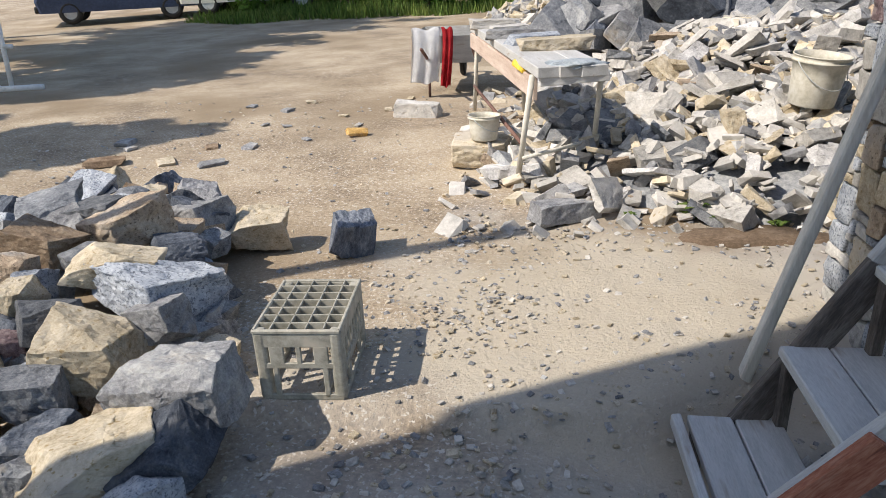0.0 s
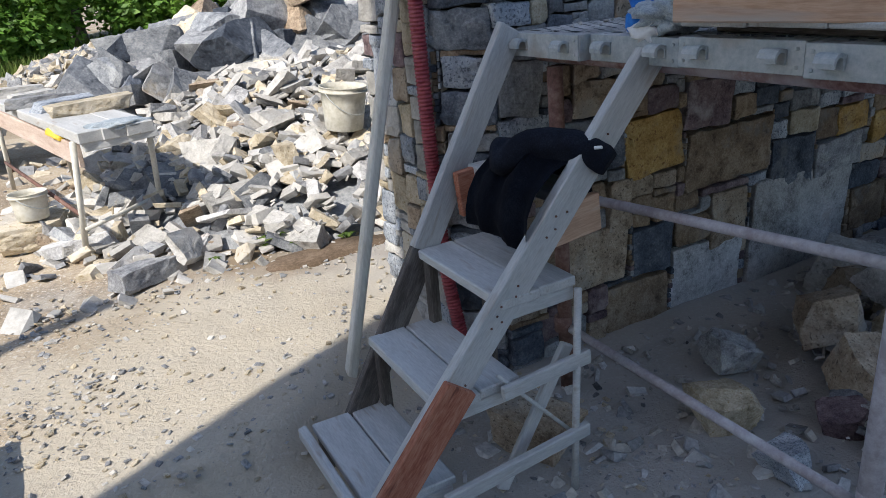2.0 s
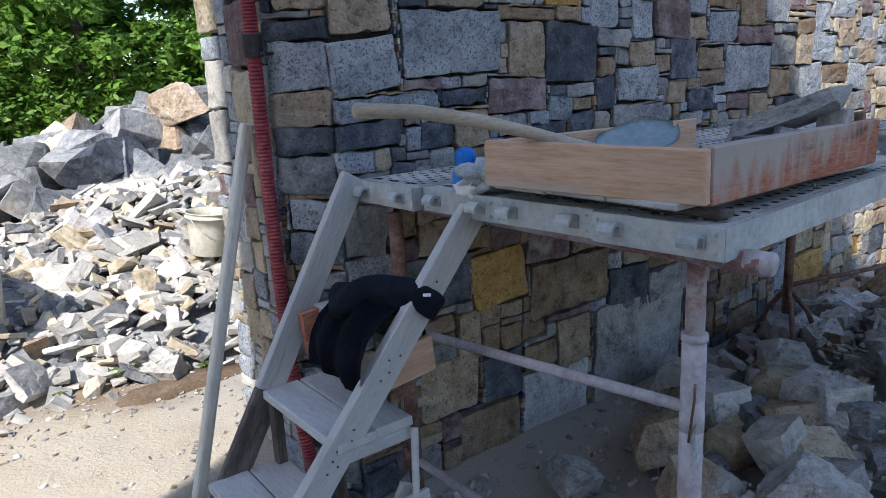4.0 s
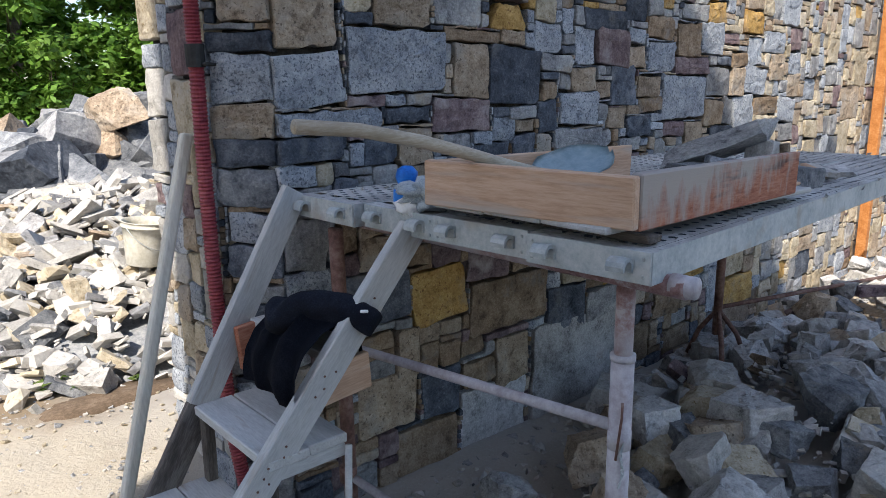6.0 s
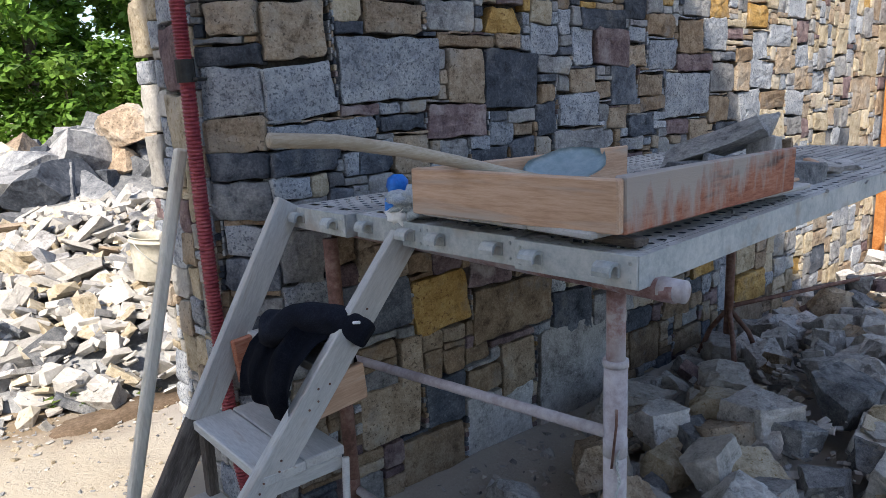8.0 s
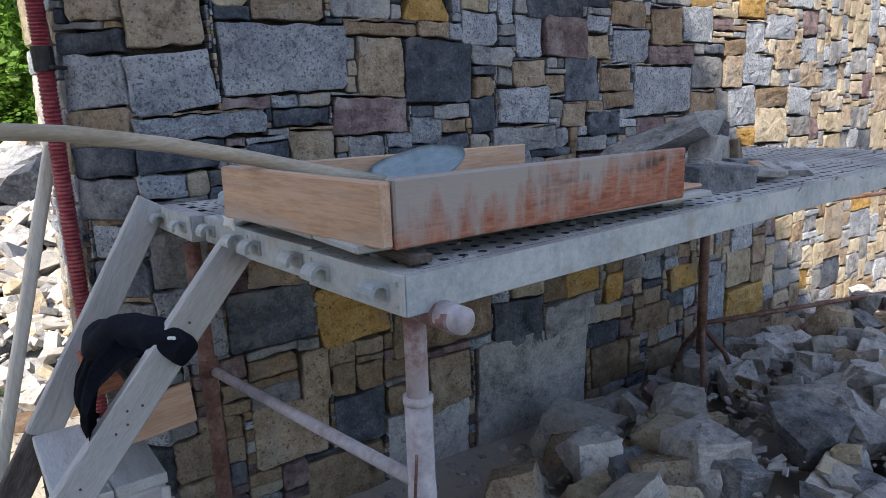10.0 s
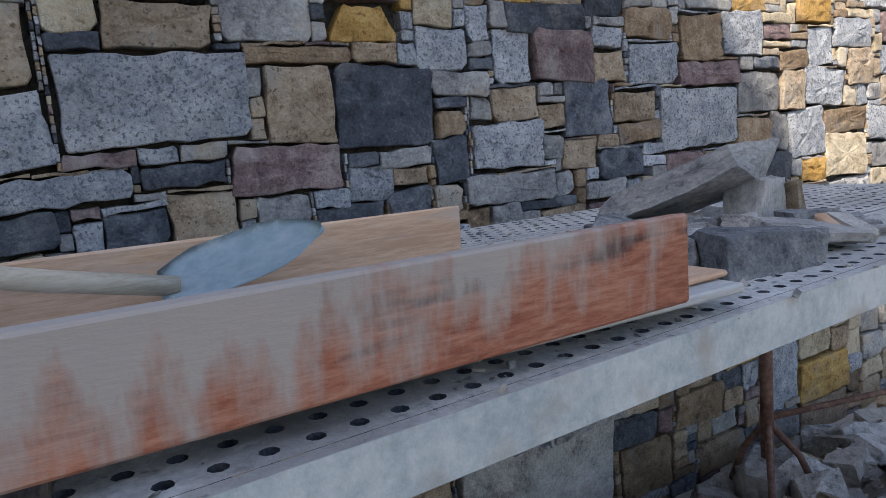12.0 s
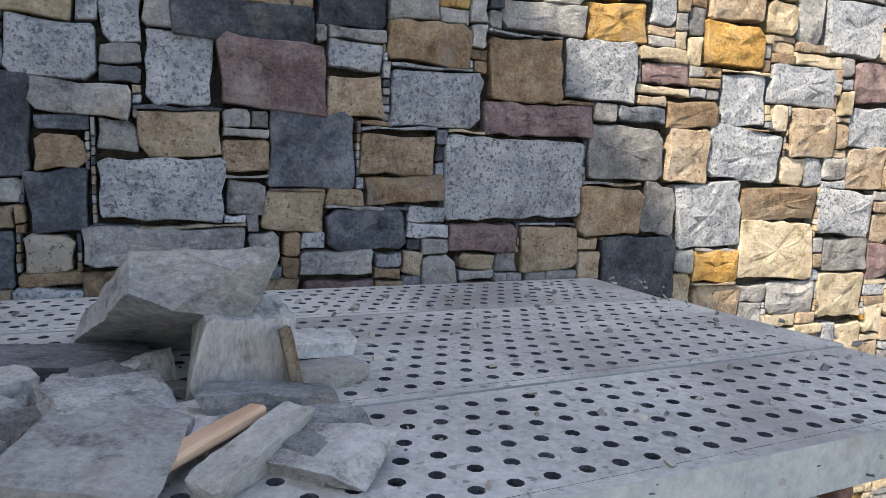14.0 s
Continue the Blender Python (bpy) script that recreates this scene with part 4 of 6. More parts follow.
def low_rock(rnd, size):
    """A small flat piece with broken corners."""
    bm = bmesh.new()
    for sx in (-1, 1):
        for sy in (-1, 1):
            for sz in (-1, 1):
                a = Vector((sx * rnd.uniform(0.7, 1.0), sy * rnd.uniform(0.7, 1.0), sz * rnd.uniform(0.75, 1.0))) * 0.5
                bm.verts.new((a.x * size[0], a.y * size[1], a.z * size[2]))
    bm.verts.new((rnd.uniform(-0.2, 0.2) * size[0], 0.56 * size[1], rnd.uniform(-0.3, 0.3) * size[2]))
    r = bmesh.ops.convex_hull(bm, input=list(bm.verts))
    bmesh.ops.delete(bm, geom=[v for v in r["geom_interior"] if isinstance(v, bmesh.types.BMVert)], context="VERTS")
    return bm


_r = random.Random(2)
LOW = [to_mesh("chip", low_rock(_r, (1, _r.uniform(0.45, 0.85), _r.uniform(0.16, 0.42))), M["grit"]) for _ in range(10)]


def boulder_heap():
    p = empty("boulder_heap", "tall heap of dark grey quarry boulders", "boulder heap", at=(3.0, 8.6, 0))
    rnd = random.Random(44)
    for k in range(300):
        x, y = rnd.uniform(-0.2, 7.5), rnd.uniform(6.6, 10.8)
        hh = max(heap(x, y, 3.6, 8.9, 3.1, 2.2, 1.35), heap(x, y, 5.5, 9.0, 3.0, 2.5, 1.7), heap(x, y, 2.0, 8.3, 2.1, 1.7, 1.05))
        if hh < 0.03:
            continue
        s = rnd.uniform(0.36, 0.82)
        mat = rnd.choices(("basalt", "slate", "grey", "tan", "buff"), (1.5, 8, 4, 0.8, 0.4))[0]
        put_stone("boulder", BOULDER, k, mat, (x, y, hh - 0.05), (s, s * rnd.uniform(0.75, 1.05), s * rnd.uniform(0.7, 1)), (rnd.uniform(-0.7, 0.7), rnd.uniform(-0.7, 0.7), rnd.uniform(0, 6.3)), p)


def rubble_right():
    """Dark broken stone heaped under and beyond the platform."""
    p = empty("rubble_heap", "heap of dark broken stone in the shade under the platform", "stone heap", at=(3.6, 1.0, -0.15))
    rnd = random.Random(55)
    for k, (x, y, z, s, mat) in enumerate(((2.48, 1.32, 0.0, 0.30, "tan"), (1.80, 1.25, -0.10, 0.19, "buff"), (2.9, 1.3, 0.02, 0.26, "dusted"), (2.75, 0.95, 0.0, 0.24, "pale"), (3.2, 0.95, 0.06, 0.28, "dusted"), (3.5, 1.3, 0.04, 0.27, "pale"), (2.3, 1.0, -0.06, 0.24, "tan"), (1.17, 1.52, -0.09, 0.24, "tan"), (2.1, 1.45, -0.09, 0.18, "grey"), (1.75, 0.95, -0.12, 0.16, "granite"), (2.15, 0.75, -0.08, 0.22, "dusted"))):
        put_stone("broken_stone", CHUNK, k + 2, mat, (x, y, z), s, (rnd.uniform(-0.4, 0.4), rnd.uniform(-0.4, 0.4), rnd.uniform(0, 6)), p)
    made = 0
    while made < 285:
        x, y = rnd.uniform(1.9, 6.9), rnd.uniform(-0.2, 1.85)
        hh = heap(x, y, 4.2, 0.75, 2.2, 1.1, 0.24) + heap(x, y, 6.4, 1.3, 1.3, 0.8, 0.30)
        if hh < 0.01 or (abs(x - 1.6) < 0.15 and abs(y - 0.6) < 0.15):
            continue
        s = rnd.uniform(0.10, 0.20) + 0.16 * rnd.random() ** 3
        mat = rnd.choices(("grey", "slate", "tan", "purple", "buff", "dusted", "pale"), (2, 2.5, 2.2, 1.4, 2.4, 12, 6))[0]
        put_stone("broken_stone", CHUNK if rnd.random() < 0.75 else BRICKY, made, mat, (x, y, -0.15 + hh * rnd.uniform(0.6, 1.05)), s, (rnd.uniform(-0.45, 0.45), rnd.uniform(-0.45, 0.45), rnd.uniform(0, 6.3)), p)
        made += 1
    spots = []
    for k in range(3600):
        x, y = rnd.uniform(0.6, 6.8), rnd.uniform(-0.6, 1.9)
        spots.append((x, y, terrain(x, y) + heap(x, y, 4.0, 0.75, 2.2, 1.1, 0.22), 0.012 + 0.075 * rnd.random() ** 2.2))
    scatter("stone_scraps", spots, ("loose_dusted", "grit", "loose_grey"), "small scraps of stone on the ground below the platform", rnd)


def gravel():
    rnd = random.Random(66)
    spots = []
    for k in range(9500):
        r = rnd.random()
        if r < 0.55:
            x, y = rnd.uniform(-1.2, 1.6), rnd.uniform(0.9, 3.6)
        else:
            x, y = rnd.uniform(-4, 2), rnd.uniform(1, 7.5)
        s = 0.006 + 0.03 * rnd.random() ** 4
        if noise.noise(Vector((x * 1.1, y * 1.1, 7))) < 0.0 and rnd.random() < 0.6:
            continue
        spots.append((x, y, terrain(x, y) + s * 0.1, s))
    for k in range(500):
        x, y = (rnd.gauss(-0.15, 0.35), rnd.gauss(1.55, 0.22)) if k < 220 else (rnd.uniform(-0.4, 1.6), rnd.gauss(3.45, 0.22)) if k < 380 else (rnd.gauss(-0.25, 0.14), rnd.gauss(2.55, 0.18))
        spots.append((x, y, terrain(x, y) + 0.004, rnd.uniform(0.012, 0.045 if k < 380 else 0.03)))
    scatter("gravel", spots, ("grit", "buff", "grey"), "fine gravel and chips strewn over the yard", rnd, tilt=0.25)


single_stones()
rubble_left()
offcut_heap()
boulder_heap()
rubble_right()
gravel()

# ---- work table and things about it ----


def build_table():
    t = empty("work_table", "rough board work table on splayed tube legs, dusty", "table", at=(-0.1, 5.2, 0))
    z = 0.755
    near_l, near_r, far_l, far_r = Vector((0.07, 4.0, z)), Vector((0.44, 4.02, z)), Vector((-0.50, 6.78, z)), Vector((-0.10, 6.80, z))
    for k in range(3):
        u = (k + 0.5) / 3
        a, b = near_l.lerp(near_r, u), far_l.lerp(far_r, u)
        plank("top_board", a, b, 0.150, 0.062, "dusty_wood", t)
    plank("end_board", near_l + Vector((0.0, 0.06, -0.05)), near_r + Vector((0.02, 0.06, -0.03)), 0.1, 0.06, "dusty_wood", t)
    plank("apron", near_l + Vector((-0.02, 0.2, -0.13)), far_l + Vector((0.02, -0.2, -0.09)), 0.03, 0.13, "pink_board", t, label="faded pink board under the top")
    for a, b in (((0.03, 4.10, z - 0.03), (-0.06, 4.28, 0)), ((0.44, 4.25, z - 0.03), (0.44, 4.65, 0)), ((-0.42, 6.4, z - 0.03), (-0.47, 6.58, 0)), ((-0.05, 6.3, z - 0.03), (0.0, 6.45, 0))):
        tube("leg", [a, b], 0.018, "pole", t, 10)
    tube("stretcher", [(-0.02, 4.15, 0.22), (0.42, 4.5, 0.24)], 0.013, "pole", t, 8)
    tube("stretcher", [(-0.03, 4.2, 0.3), (-0.45, 6.3, 0.3)], 0.013, "rust", t, 8)
    rnd = random.Random(8)
    for k, (u, v, s, m) in enumerate(((0.28, 0.75, 0.46, "buff"), (0.42, 0.6, 0.36, "granite"), (0.55, 0.45, 0.40, "grey"), (0.70, 0.5, 0.34, "pale"), (0.85, 0.4, 0.42, "pale"))):
        q = near_l.lerp(near_r, v).lerp(far_l.lerp(far_r, v), u)
        o = put_stone("cut_stone", BRICKY, k, m, (q.x, q.y, z + 0.028 + 0.08 * s), (s, s * 0.9, s * 0.5), (0, 0, rnd.uniform(-0.25, 0.25) + 0.2))
        tagged(o, "dressed stone lying on the work table", "stone", "stones on the table")
    g = empty("yellow_gloves", "pair of yellow work gloves on the table edge", "gloves", at=(0.0, 4.6, z - 0.02))
    bm = bmesh.new()
    block(bm, pose(-0.02, 4.55, z - 0.04, 8, 10, 20), (0.10, 0.2, 0.04), 0.016, 0.01, 2)
    part("glove", bm, M["yellow"], g)
    r = empty("dusty_rags", "grey dusty rags on the near end of the table", "rag", at=(0.3, 4.1, z + 0.02))
    bm = bmesh.new()
    crumple(bm, (0.28, 4.12, z + 0.03), (0.16, 0.12, 0.025), 4)
    part("rag", bm, M["rag"], r, smooth=True)


def crumple(bm, centre, size, seed, div=3, amp=0.35):
    """A crumpled lump of cloth."""
    r = bmesh.ops.create_icosphere(bm, subdivisions=div, radius=1.0)
    s = Vector((seed * 7.1, seed * 3.3, seed))
    for v in r["verts"]:
        d = v.co.normalized()
        k = 1 + amp * noise.noise(d * 2.1 + s) + 0.5 * amp * noise.noise(d * 5 + s)
        v.co = Vector((d.x * size[0], d.y * size[1], d.z * size[2])) * k + Vector(centre)


def build_bucket(name, base, r, h, label, tilt=(0, 0, 0)):
    """A plastic bucket with a rim, its hollow inside and a wire handle."""
    b = empty(name, label, "bucket", at=base)
    b.rotation_euler = tilt
    bm = bmesh.new()
    prof = [(0.0, 0.0), (0.80, 0.0), (0.83, 0.02), (0.93, 0.6), (0.985, 0.86), (1.06, 0.87), (1.06, 0.90), (1.0, 0.905), (1.02, 0.98), (1.05, 0.985), (1.05, 1.0), (0.985, 1.0), (0.93, 0.85), (0.88, 0.5), (0.0, 0.47)]
    seg = 28
    rings = [[bm.verts.new((r * a * math.cos(k * math.tau / seg), r * a * math.sin(k * math.tau / seg), h * z)) for k in range(seg)] if a else [bm.verts.new((0, 0, h * z))] for a, z in prof]
    for r0, r1 in zip(rings, rings[1:]):
        for k in range(seg):
            k1 = (k + 1) % seg
            if len(r0) == 1:
                bm.faces.new((r0[0], r1[k1], r1[k]))
            elif len(r1) == 1:
                bm.faces.new((r0[k], r0[k1], r1[0]))
            else:
                bm.faces.new((r0[k], r0[k1], r1[k1], r1[k]))
    ob = new("body", to_mesh("body", bm, M["bucket"], True))
    ob.parent = b
    bm = bmesh.new()
    sweep(bm, [(r * 1.07 * math.cos(a), -r * 1.05 * math.sin(a) * 0.9 - 0.0, h * (0.88 - 0.5 * math.sin(a))) for a in np.linspace(0, math.pi, 14)], 0.003, 6)
    ob = new("handle", to_mesh("handle", bm, M["steel"], True))
    ob.parent = b


build_table()
build_bucket("bucket", (1.68, 4.34, 0.48), 0.155, 0.29, "mortar-stained white bucket on the offcut heap", (0.08, 0.05, 0.4))
build_bucket("small_bucket", (-0.29, 4.78, 0.19), 0.11, 0.17, "small pale bucket standing on a buff stone", (0, 0.03, 1))


def build_barrow():
    w = empty("wheelbarrow", "worn wheelbarrow with a wooden tub behind the table", "wheelbarrow", at=(-0.75, 7.9, 0))
    bm = bmesh.new()
    lo = [bm.verts.new((-0.75 + x * 0.28, 8.0 + y * 0.36, 0.32)) for x, y in ((-1, -1), (1, -1), (1, 1), (-1, 1))]
    hi = [bm.verts.new((-0.75 + x * 0.42, 8.0 + y * 0.56, 0.62)) for x, y in ((-1, -1), (1, -1), (1, 1), (-1, 1))]
    bm.faces.new(lo)
    for k in range(4):
        bm.faces.new((lo[k], lo[(k + 1) % 4], hi[(k + 1) % 4], hi[k]))
    bmesh.ops.solidify(bm, geom=list(bm.faces), thickness=0.012)
    part("tub", bm, M["dusty_wood"], w)
    for x in (-0.25, 0.25):
        tube("shaft", [(-0.75 + x, 6.95, 0.55), (-0.75 + x, 7.6, 0.33), (-0.75 + x * 0.4, 8.9, 0.22)], 0.016, "rust", w, 8)
        tube("leg", [(-0.75 + x, 7.5, 0.36), (-0.75 + x, 7.45, 0.0)], 0.014, "rust", w, 8)
    bm = bmesh.new()
    pts = [(-0.75, 8.9 + 0.17 * math.cos(a), 0.2 + 0.17 * math.sin(a)) for a in np.linspace(0, math.tau, 19)[:-1]]
    sweep(bm, pts + pts[:1], 0.035, 8, False)
    part("wheel", bm, M["black"], w)
    for name, mat, x, wid, low, label in (("white_towel", "white_cloth", -1.02, 0.30, 0.16, "white towel draped over the wheelbarrow"), ("red_cloth", "red_cloth", -0.80, 0.11, 0.12, "red cloth hanging from the wheelbarrow")):
        bm = bmesh.new()
        n, q = 10, 12
        rows = []
        for i in range(n + 1):
            u = i / n
            z = 0.70 - (0.70 - low) * ease(u * 1.15 - 0.1)
            rows.append([bm.verts.new((x + wid * (v - 0.5) + 0.02 * math.sin(u * 5), 7.42 - 0.07 * ease(u * 2) + 0.03 * math.sin(v * 14 + u * 2) * u, z + 0.015 * math.sin(v * 9))) for v in np.linspace(0, 1, q)])
        for i in range(n):
            for j in range(q - 1):
                bm.faces.new((rows[i][j], rows[i + 1][j], rows[i + 1][j + 1], rows[i][j + 1]))
        bmesh.ops.solidify(bm, geom=list(bm.faces), thickness=0.006)
        tagged(part(name, bm, M[mat], smooth=True), label, "cloth")


build_barrow()


def build_rack():
    r = empty("white_trestle", "white painted metal trestle in the yard", "trestle", at=(-6.7, 8.5, 0))
    for dx in (-0.4, 0.2):
        tube("leg", [(-6.75 + dx, 8.5, 0), (-6.7 + dx, 8.5, 1.0)], 0.03, "white_metal", r, 8)
        tube("foot", [(-6.7 + dx - 0.35, 8.4, 0.03), (-6.7 + dx + 0.35, 8.55, 0.03)], 0.04, "white_metal", r, 8)
    tube("bar", [(-7.3, 8.5, 0.55), (-6.4, 8.5, 0.55)], 0.03, "white_metal", r, 8)
    tube("bar", [(-7.3, 8.5, 1.0), (-6.45, 8.5, 1.0)], 0.03, "white_metal", r, 8)


build_rack()

# ---- small things on the platform ----


def platform_stones():
    rnd = random.Random(77)
    def lay(name, shape, k, mat, place, size, turn, label):
        tagged(put_stone(name, shape, k, mat, place, size, turn), label, "stone", "stones on the platform")
    turn = along((3.12, 1.38, 1.238), (3.23, 1.00, 1.385), (0.1, 0.3, 1))[0].to_euler()
    lay("leaning_slab", BRICKY, 1, "grey", (3.180, 1.185, 1.325), (0.43, 0.40, 0.25), turn, "long granite block propped up on another stone")
    lay("prop_stone", BRICKY, 3, "dusted", (3.275, 1.03, 1.277), (0.15, 0.24, 0.40), (0.0, 0.06, 0.12), "grey block holding up the leaning slab")
    lay("rusty_flake", SLAB, 3, "tan", (3.345, 0.985, 1.262), (0.13, 0.12, 0.10), (0.1, 1.35, 0.1), "rust-brown flake of stone beside the prop")
    lay("broken_block", CHUNK, 4, "slate", (2.675, 0.915, 1.252), (0.17, 0.20, 0.145), (0.15, 0.1, 0.5), "dark blue-grey broken block on the deck")
    lay("broken_block", BRICKY, 5, "slate", (2.835, 0.725, 1.242), (0.25, 0.25, 0.22), (0.04, 0.03, -0.12), "dark grey and rusty faced block")
    lay("flat_piece", SLAB, 2, "dusted", (3.09, 0.775, 1.238), (0.25, 0.27, 0.22), (0.10, -0.06, 1.2), "flat grey offcut lying on the deck")
    lay("flat_piece", SLAB, 3, "slate", (3.0, 1.20, 1.236), (0.27, 0.20, 0.25), (0.02, 0.06, -0.1), "dark flat offcut lying on the deck")
    lay("flat_piece", SLAB, 5, "slate", (3.31, 0.905, 1.250), (0.18, 0.10, 0.14), (0.03, 0.03, -0.1), "dark thin offcut below the prop")
    lay("flat_piece", SLAB, 1, "dusted", (3.27, 0.90, 1.224), (0.22, 0.18, 0.18), (0.0, 0.02, 0.4), "grey flat offcut under the thin one")
    lay("flat_piece", BRICKY, 0, "pale", (3.265, 0.775, 1.226), (0.19, 0.10, 0.11), (0.1, -0.06, 0.85), "narrow pale offcut lying on the deck")
    lay("flat_piece", CHUNK, 7, "dusted", (3.10, 0.93, 1.236), (0.17, 0.14, 0.10), (0.1, 0.1, 0.6), "pale dusty offcut in the middle of the pile")
    lay("pebble", CHUNK, 2, "grey", (2.635, 1.235, 1.226), (0.075, 0.07, 0.06), (0.1, 0.1, 0.2), "small round grey stone on the deck")
    lay("flat_piece", SLAB, 6, "dusted", (3.42, 1.24, 1.23), (0.15, 0.12, 0.2), (0.1, 0.1, 0.2), "grey flat offcut behind the prop")
    lay("flat_piece", BRICKY, 6, "pale", (3.42, 1.06, 1.228), (0.14, 0.10, 0.1), (0.0, 0.1, 0.3), "small pale brick-shaped offcut")
    lay("flat_piece", BRICKY, 2, "grey", (2.80, 0.86, 1.240), (0.22, 0.16, 0.16), (0.0, 0.1, 0.5), "grey offcut between the dark blocks")
    for k in range(46):
        x, y = rnd.uniform(2.72, 3.18), rnd.uniform(0.84, 1.16)
        s = rnd.uniform(0.045, 0.11)
        lay("stone_piece", rnd.choice((SLAB, BRICKY, CHUNK)), k, rnd.choice(("dusted", "dusted", "grey", "dusted", "pale")), (x, y, PLAT_Z + s * 0.16), s, (rnd.gauss(0, 0.15), rnd.gauss(0, 0.15), rnd.uniform(0, 6)), "small broken piece of grey stone")
    for k in range(9):
        x, y = rnd.uniform(3.12, 3.34), rnd.uniform(0.74, 0.9)
        lay("stone_piece", SLAB, k, rnd.choice(("dusted", "pale", "grey")), (x, y, PLAT_Z + 0.018), rnd.uniform(0.09, 0.16), (rnd.gauss(0, 0.12), rnd.gauss(0, 0.12), rnd.uniform(0, 6)), "thin flat piece of grey stone")
    w = empty("wood_offcut", "short raw pine offcut among the stones", "wood offcut", at=(3.33, 0.9, 1.22))
    plank("stick", (3.13, 0.72, 1.235), (3.28, 0.86, 1.25), 0.03, 0.018, "raw_wood", w)
    spots = [(rnd.uniform(1.55, 4.7), 0.5 + 1.4 * rnd.random(), PLAT_Z + 0.003, 0.003 + 0.02 * rnd.random() ** 3) for _ in range(900)]
    scatter("stone_crumbs", spots, ("grit", "grey", "pale"), "stone crumbs and dust on the deck", rnd)


platform_stones()


def platform_clutter():
    g = empty("work_gloves", "dusty grey work gloves lying on the deck edge", "gloves", at=(1.6, 1.3, PLAT_Z))
    bm = bmesh.new()
    crumple(bm, (1.545, 1.285, PLAT_Z + 0.05), (0.085, 0.11, 0.052), 2, 4, 0.6)
    part("glove", bm, M["rag"], g, smooth=True)
    bm = bmesh.new()
    crumple(bm, (1.497, 1.335, PLAT_Z + 0.004), (0.026, 0.055, 0.036), 9, 3, 0.5)
    part("glove", bm, M["white_cloth"], g, "pale glove hanging over the edge", smooth=True)
    b = empty("blue_bottle", "crumpled bright blue plastic bottle beside the gloves", "bottle", at=(1.56, 1.42, PLAT_Z))
    bm = bmesh.new()
    sweep(bm, [(1.545, 1.425, PLAT_Z + 0.0), (1.545, 1.425, PLAT_Z + 0.012), (1.546, 1.424, PLAT_Z + 0.045), (1.548, 1.42, PLAT_Z + 0.062), (1.55, 1.415, PLAT_Z + 0.085), (1.552, 1.41, PLAT_Z + 0.112), (1.553, 1.41, PLAT_Z + 0.128)], [0.026, 0.034, 0.034, 0.022, 0.036, 0.034, 0.016], 16)
    part("bottle_body", bm, M["blue"], b, smooth=True)


platform_clutter()


def build_jumper():
    """A fleece thrown over the top tread: a folded body draped front and back, a sleeve over the stringer and the cuff hanging."""
    j = empty("fleece_jumper", "dark navy fleece hung over the top tread of the steps", "jumper", at=(1.2, 1.6, 0.8))
    fall = [Vector(v) for v in ((1.33, 0.70), (1.335, 0.78), (1.31, 0.85), (1.25, 0.885), (1.18, 0.865), (1.115, 0.81), (1.085, 0.75), (1.075, 0.69), (1.085, 0.635), (1.125, 0.62))]
    bm = bmesh.new()
    nu, nv = 44, 40
    rows = []
    for i in range(nu + 1):
        u = i / nu
        y = 1.355 + 0.33 * u
        row = []
        for k in range(nv + 1):
            v = k / nv * (0.95 + 0.05 * ease(u * 2.2)) * (1 - 0.10 * ease((u - 0.8) * 5))
            f = v * (len(fall) - 1)
            q = min(int(f), len(fall) - 2)
            a, b = fall[q], fall[q + 1]
            c = a.lerp(b, f - q)
            fold = 0.020 * math.sin(u * 17 + 2.6 * v + 2.2 * noise.noise(Vector((u * 2.2, v * 2.2, 3)))) * (0.35 + v) + 0.022 * noise.noise(Vector((u * 5, v * 4, 11))) + 0.008 * noise.noise(Vector((u * 13, v * 9, 2)))
            lift = 0.035 * math.sin(math.pi * min(1, u * 1.6)) * math.sin(math.pi * min(1, v * 1.5))
            row.append(bm.verts.new((c.x - 0.5 * fold + 0.02 * (u - 0.5), y + 0.05 * v * (u - 0.3) + 0.4 * fold * math.cos(v * 5), c.y + 0.8 * fold * (1 - v) + lift)))
        rows.append(row)
    for r0, r1 in zip(rows, rows[1:]):
        for k in range(nv):
            bm.faces.new((r0[k], r0[k + 1], r1[k + 1], r1[k]))
    bmesh.ops.solidify(bm, geom=list(bm.faces), thickness=0.012)
    part("body", bm, M["navy"], j, "folded body of the fleece", smooth=True)
    for name, path, radii, label in (("sleeve", ((1.17, 1.60, 0.86), (1.21, 1.50, 0.905), (1.25, 1.41, 0.915), (1.29, 1.34, 0.905), (1.315, 1.285, 0.875)), (0.068, 0.06, 0.052, 0.046, 0.036), "sleeve thrown over the stringer"),):
        pts, rad = [], []
        for i in range(25):
            f = i / 24 * (len(path) - 1)
            q = min(int(f), len(path) - 2)
            pts.append(Vector(path[q]).lerp(Vector(path[q + 1]), f - q))
            rad.append(radii[q] + (radii[q + 1] - radii[q]) * (f - q))
        bm = bmesh.new()
        sweep(bm, pts, rad, 24)
        bm.normal_update()
        for v in bm.verts:
            v.co += v.normal * (0.018 * noise.noise(v.co * 13 + Vector((2, 4, 6))) + 0.004 * math.sin(v.co.y * 60 + 40 * v.co.z + 5 * noise.noise(v.co * 9)))
        part(name, bm, M["navy"], j, label, smooth=True)
    bm = bmesh.new()
    sweep(bm, [(1.275, 1.30, 0.925), (1.285, 1.28, 0.928)], 0.005, 8)
    part("toggle", bm, M["white_cloth"], j, "pale cord end")


build_jumper()


def far_beam():
    b = empty("timber_post", "orange timber post standing against the far wall", "post", at=(7.45, 1.88, -0.1))
    plank("upright", (7.45, 1.88, -0.2), (7.43, 1.88, 3.6), 0.085, 0.07, "orange_wood", b, (1, 0, 0))


